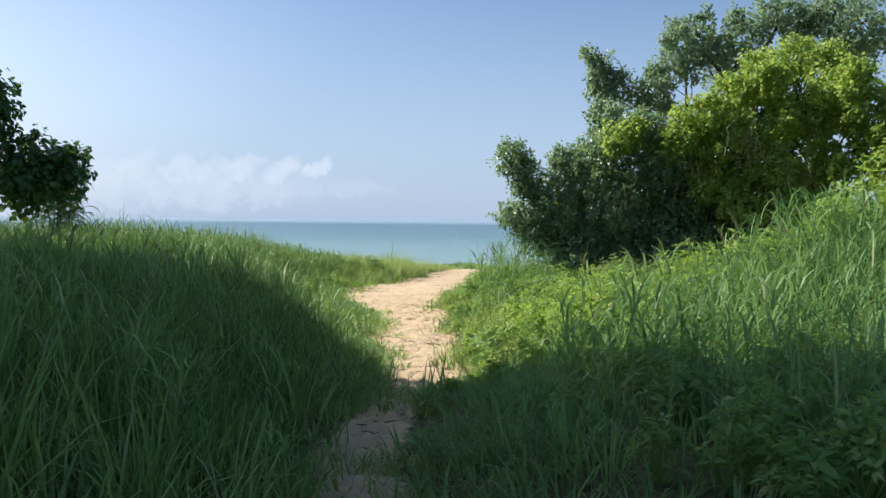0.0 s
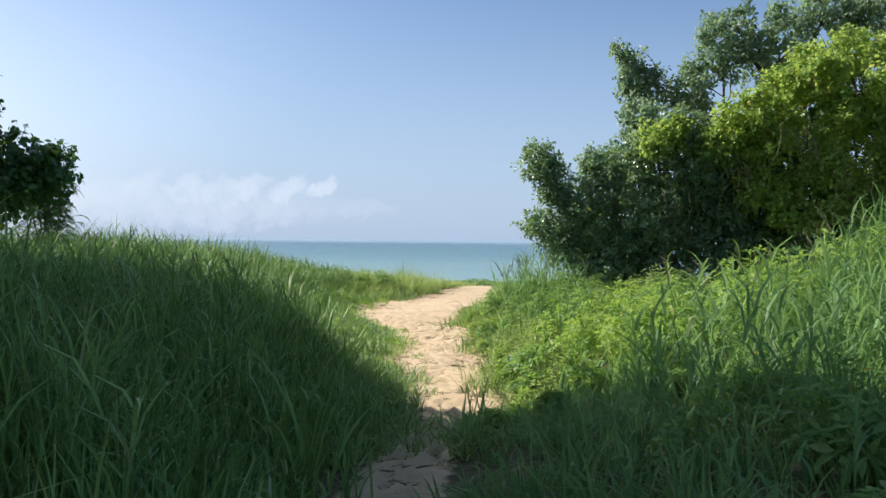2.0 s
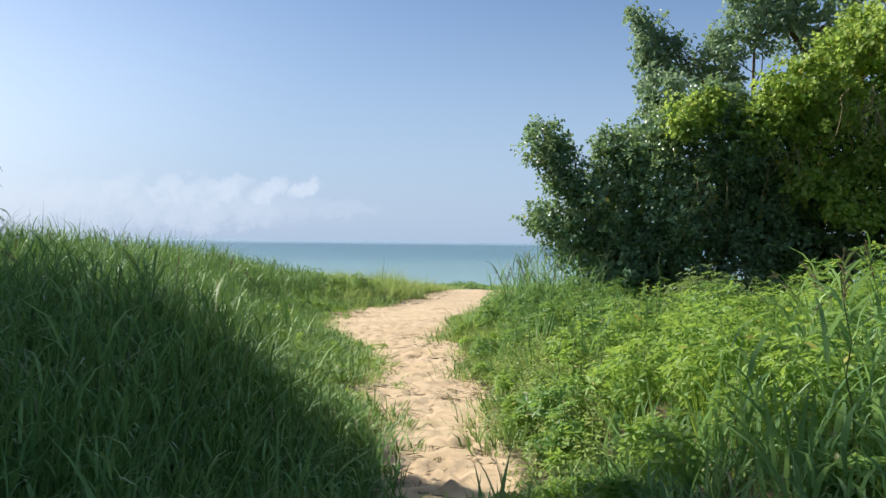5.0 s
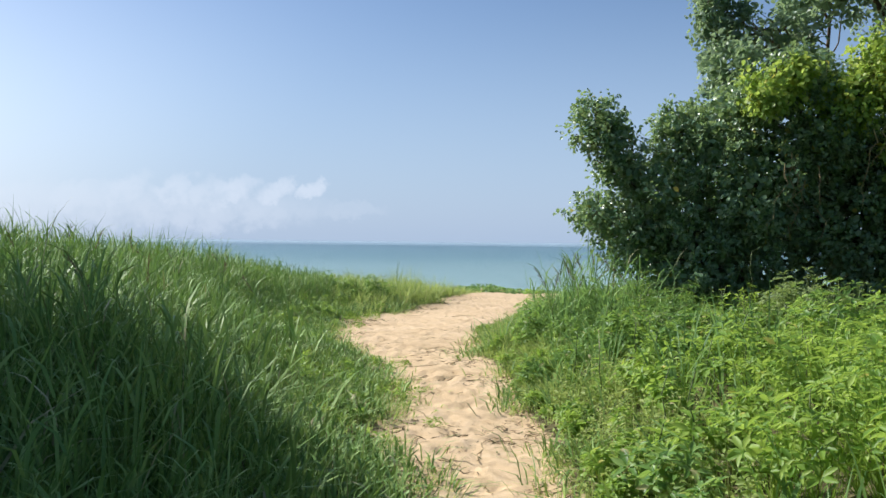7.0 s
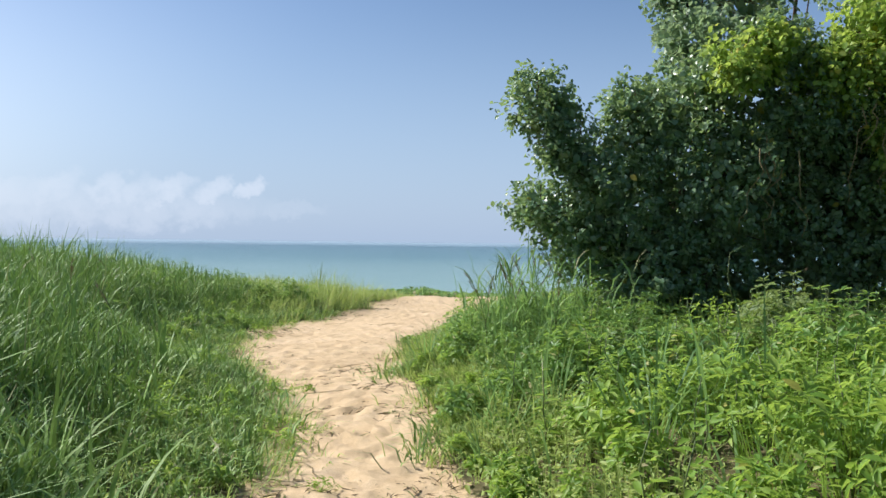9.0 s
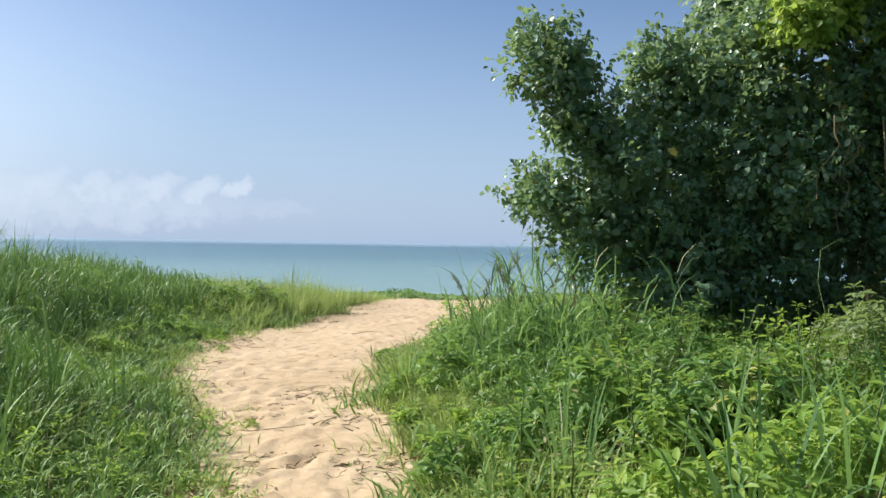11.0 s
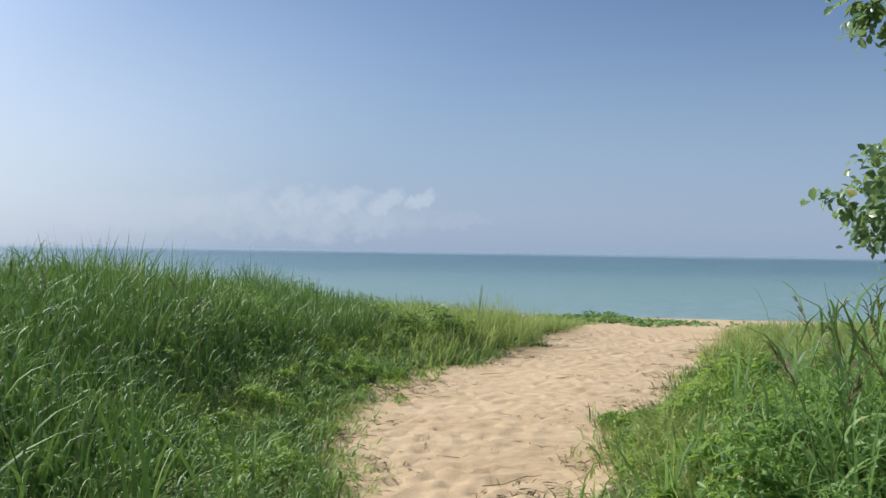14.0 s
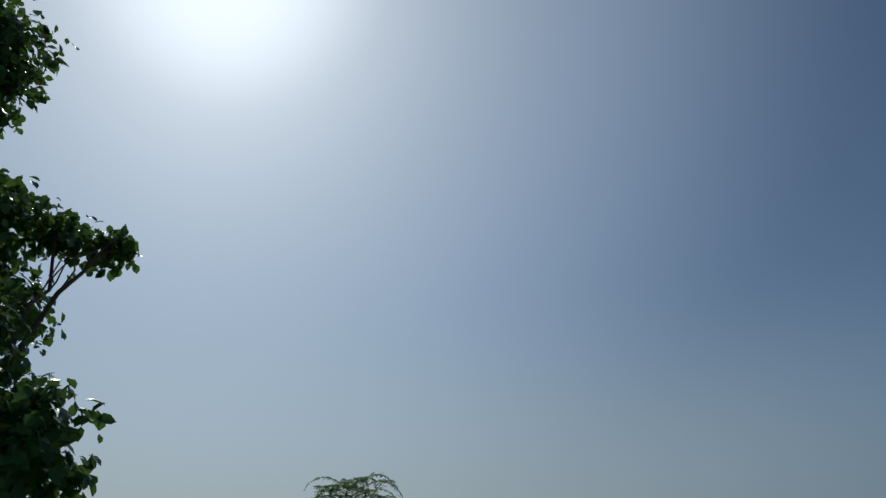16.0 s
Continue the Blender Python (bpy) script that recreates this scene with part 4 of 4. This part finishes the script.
def weed(seed, high, size):
    """An upright weed with pointed leaves up its stem, built at the origin."""
    r = np.random.default_rng(seed)
    top = tagged(new("weed_plant"), "leafy green weed with pointed leaves on the bank", "weed", "leafy weeds")
    p = bent((0, 0, -0.03), (r.normal(0, 0.05), r.normal(0, 0.05), high), 0, 6, r, 0.02)
    put("stem", mesh_of("stem", *tube(p, np.linspace(0.007, 0.003, 6), 5), STEM, True), top)
    one = np.zeros((1, 3))
    shape = mesh_of("leaf", *leaves(one, np.array([[1.0, 0, 0.1]]), np.array([[0, 0, 1.0]]), np.array([size]), np.array([size * 0.45])), HERB)
    for k in range(13):
        s = 1 - 0.062 * k
        q = p[0] + (p[-1] - p[0]) * s
        ob = put("leaf", shape, top)
        ob.matrix_local = pose(q[0], q[1], q[2], r.normal(0, 12), r.uniform(-25, 15), math.degrees(k * 2.4) + r.normal(0, 15)) @ Matrix.Scale(0.6 + 0.05 * min(k, 8) + r.uniform(-0.1, 0.1), 4)
    return top


def spread_out(makers, spots, seed, sink=0.0):
    """The first spots take the built plants, the others copies of them."""
    r = np.random.default_rng(seed)
    for i, (x, y) in enumerate(spots):
        m = pose(x, y, float(land(x, y)) - sink, 0, 0, r.uniform(0, 360))
        if i < len(makers):
            makers[i].matrix_basis = m
        else:
            copy_thing(makers[i % len(makers)], m)


pick = np.random.default_rng(90)
stalk_spots = [(x, y) for x, y in zip(pick.uniform(-9, -2.2, 40), pick.uniform(8, 21, 40)) if beside(np.array(x), np.array(y))[0] > 1.2]
stalk_spots += list(zip(pick.normal(1.25, 0.35, 16), pick.normal(16.0, 0.7, 16)))
stalk_spots += list(zip(pick.uniform(0.9, 5.2, 22), pick.uniform(6.8, 10.2, 22)))
stalk_spots += list(zip(pick.normal(-7.6, 1.3, 22), pick.normal(16.6, 0.8, 22)))
spread_out([reed(71, 1.15), reed(72, 1.0), reed(73, 1.2), reed(74, 1.1)], stalk_spots, 91)
weed_spots = [(x, y) for x, y in zip(pick.uniform(0.3, 4.2, 80), pick.uniform(9.0, 14.6, 80)) if beside(np.array(x), np.array(y))[0] > 0.5]
weed_spots += list(zip(pick.uniform(2.4, 4.4, 16), pick.uniform(12.6, 14.8, 16)))
spread_out([weed(81, 0.55, 0.095), weed(82, 0.66, 0.11), weed(83, 0.6, 0.09), weed(84, 0.6, 0.1)], weed_spots, 92)


def broad_clump(x, y, high, wide, count, seed, mat, label):
    r = np.random.default_rng(seed)
    top = tagged(new("grass_clump"), label, "grass clump")
    top.location = (x, y, float(land(x, y)))
    for k in range(count):
        at = np.array([[r.normal(0, 0.05), r.normal(0, 0.05), -0.02]])
        put("blade", mesh_of("blade", *blades(at, np.array([high * r.uniform(0.6, 1.1)]), np.array([wide * r.uniform(0.7, 1.2)]), np.array([r.uniform(0.15, 0.8)]), None, 6, r), mat), top)


for i, (x, y) in enumerate([(-0.12, 7.0), (-0.02, 7.6), (-0.82, 9.7), (-0.7, 9.2), (-0.75, 5.9)]):
    broad_clump(x, y, 0.55, 0.016, 14, 300 + i, GRASS_BLUE, "ragged dark grass clump at the edge of the track")
for i, (x, y) in enumerate([(-1.6, 7.2), (-1.9, 8.1), (-1.4, 10.8), (-2.2, 9.4)]):
    broad_clump(x, y, 0.95, 0.026, 12, 320 + i, GRASS, "broad-bladed grass clump standing in the bank")
bank = [(x, y) for x, y in zip(pick.uniform(-4.5, -1.0, 44), pick.uniform(5.5, 17, 44)) if beside(np.array(x), np.array(y))[0] > 0.35]
for i, (x, y) in enumerate(bank):
    broad_clump(x, y, pick.uniform(0.7, 1.15), 0.024, 9, 500 + i, GRASS, "broad-bladed grass clump standing in the bank")
for i in range(26):
    x, y = pick.uniform(0.9, 4.8), pick.uniform(6.4, 9.4)
    broad_clump(x, y, pick.uniform(0.6, 0.95), 0.028, 8, 560 + i, GRASS_BLUE, "broad-bladed reed clump among the weeds")
broad_clump(1.58, 12.4, 0.62, 0.034, 4, 600, GRASS_PALE, "pale broad-bladed reed shoot among the weeds")
for i in range(16):
    x, y = pick.uniform(-10.2, -6.6), pick.uniform(15.6, 17.4)
    broad_clump(x, y, pick.uniform(1.25, 1.75), 0.018, 9, 640 + i, GRASS, "tall reedy grass clump round the young tree")
for i, (x, y, h) in enumerate([(1.4, 6.5, 0.95), (1.8, 6.8, 1.0), (1.6, 7.3, 0.9), (2.1, 7.3, 1.0), (2.3, 6.9, 1.05), (1.2, 8.0, 0.8), (2.7, 7.6, 1.0), (2.9, 7.0, 1.1), (1.05, 6.9, 0.7), (2.6, 6.4, 1.1)]):
    broad_clump(x, y, h, 0.024, 11, 660 + i, GRASS_BLUE, "tall broad-bladed reed clump on the bank")
broad_clump(-1.02, 5.9, 1.12, 0.034, 10, 601, GRASS, "broad-bladed grass clump arching from the bank")
for i, (x, y) in enumerate([(2.0, 12.6), (1.1, 15.2), (2.0, 14.6), (3.0, 8.6), (2.2, 7.9), (1.2, 8.3)]):
    broad_clump(x, y, 0.85, 0.03, 8, 340 + i, GRASS_BLUE, "broad-bladed reed clump among the weeds")


def twig(x, y, turn, size, seed):
    r = np.random.default_rng(seed)
    a = radians(turn)
    ends = [(x, y), (x + math.cos(a) * size, y + math.sin(a) * size)]
    p = bent((*ends[0], 0), (*ends[1], 0), 0, 7, r, 0.04)
    p[:, 2] = land(p[:, 0], p[:, 1]) + 0.008 + np.abs(r.normal(0, 0.008, 7))
    tagged(put("dry_twig", mesh_of("dry_twig", *tube(p, np.linspace(0.004, 0.002, 7), 5), DRY, True)), "thin dry twig lying on the sand", "twig", "twigs on the track")


for i in range(34):
    y = pick.uniform(9.5, 24)
    twig(np.interp(y, PATH_Y, PATH_X) + pick.normal(0, 0.6) * np.interp(y, PATH_Y, PATH_HALF), y, pick.uniform(0, 180), pick.uniform(0.15, 0.6), 400 + i)


def dry_stalk(x, y, high, seed):
    """A thin branched dead stalk."""
    r = np.random.default_rng(seed)
    top = tagged(new("dry_stalk"), "thin dry branched stalk sticking out of the weeds", "dry stalk")
    top.location = (x, y, float(land(x, y)))
    p = bent((0, 0, -0.03), (r.normal(0, 0.08), r.normal(0, 0.08), high), 0, 7, r, 0.02)
    put("stem", mesh_of("stem", *tube(p, np.linspace(0.0042, 0.0022, 7), 5), STEM, True), top)
    for k in range(4):
        a = r.uniform(0, 6.28)
        b = p[3 + k % 4]
        tip = b + np.array([math.cos(a) * 0.22, math.sin(a) * 0.22, r.uniform(0.0, 0.2)])
        put("branch", mesh_of("branch", *tube(bent(b, tip, 0.12, 6, r, 0.03), np.linspace(0.003, 0.0012, 6), 4), STEM, True), top)


for i, (x, y, h) in enumerate([(1.8, 14.2, 0.85), (2.3, 13.5, 1.05), (1.5, 14.6, 0.7), (2.9, 13.2, 0.8)]):
    dry_stalk(x, y, h, 420 + i)


def flower(x, y, z, seed):
    """A small yellow five-petalled flower on a thin stem."""
    r = np.random.default_rng(seed)
    top = tagged(new("yellow_flower"), "small yellow flower among the shaded herbs", "flower", "yellow flowers")
    top.location = (x, y, float(land(x, y)))
    put("stem", mesh_of("stem", *tube(bent((0, 0, -0.02), (0.02, 0.0, z), 0, 5, r, 0.02), np.linspace(0.003, 0.002, 5), 4), STEM, True), top)
    a = np.arange(5) * 1.2566
    d = np.stack([np.cos(a), np.sin(a), np.full(5, 0.5)], 1)
    at = np.tile([0.02, 0.0, z], (5, 1))
    for k in range(5):
        put("petal", mesh_of("petal", *leaves(at[k:k + 1], d[k:k + 1], np.array([[0, 0, 1.0]]), np.array([0.028]), np.array([0.02])), PETAL), top)


PETAL = leafy("yellow_petal", (0.6, 0.42, 0.02), (0.7, 0.52, 0.03), (0.78, 0.6, 0.05), (0.7, 0.5, 0.03), 0.6, 0.3, 2.0)
for i, (x, y) in enumerate([(1.75, 5.4), (2.2, 5.1), (2.6, 5.8), (1.5, 6.2), (3.1, 5.5)]):
    flower(x, y, 0.42, 440 + i)
FADED = leafy("faded_leaf", (0.4, 0.3, 0.05), (0.5, 0.4, 0.08), (0.58, 0.46, 0.12), (0.5, 0.4, 0.08), 0.5, 0.3, 2.0)
yellow = mesh_of("fading_leaf", *leaves(np.array([[2.0, 14.95, 1.86]]), np.array([[0.6, -0.3, -0.5]]), np.array([[-0.3, -0.8, 0.5]]), np.array([0.085]), np.array([0.06])), FADED)
fading = put("fading_leaf", yellow, shrub, "yellow fading leaf")
fading.matrix_parent_inverse = Matrix.Translation(shrub.location).inverted()
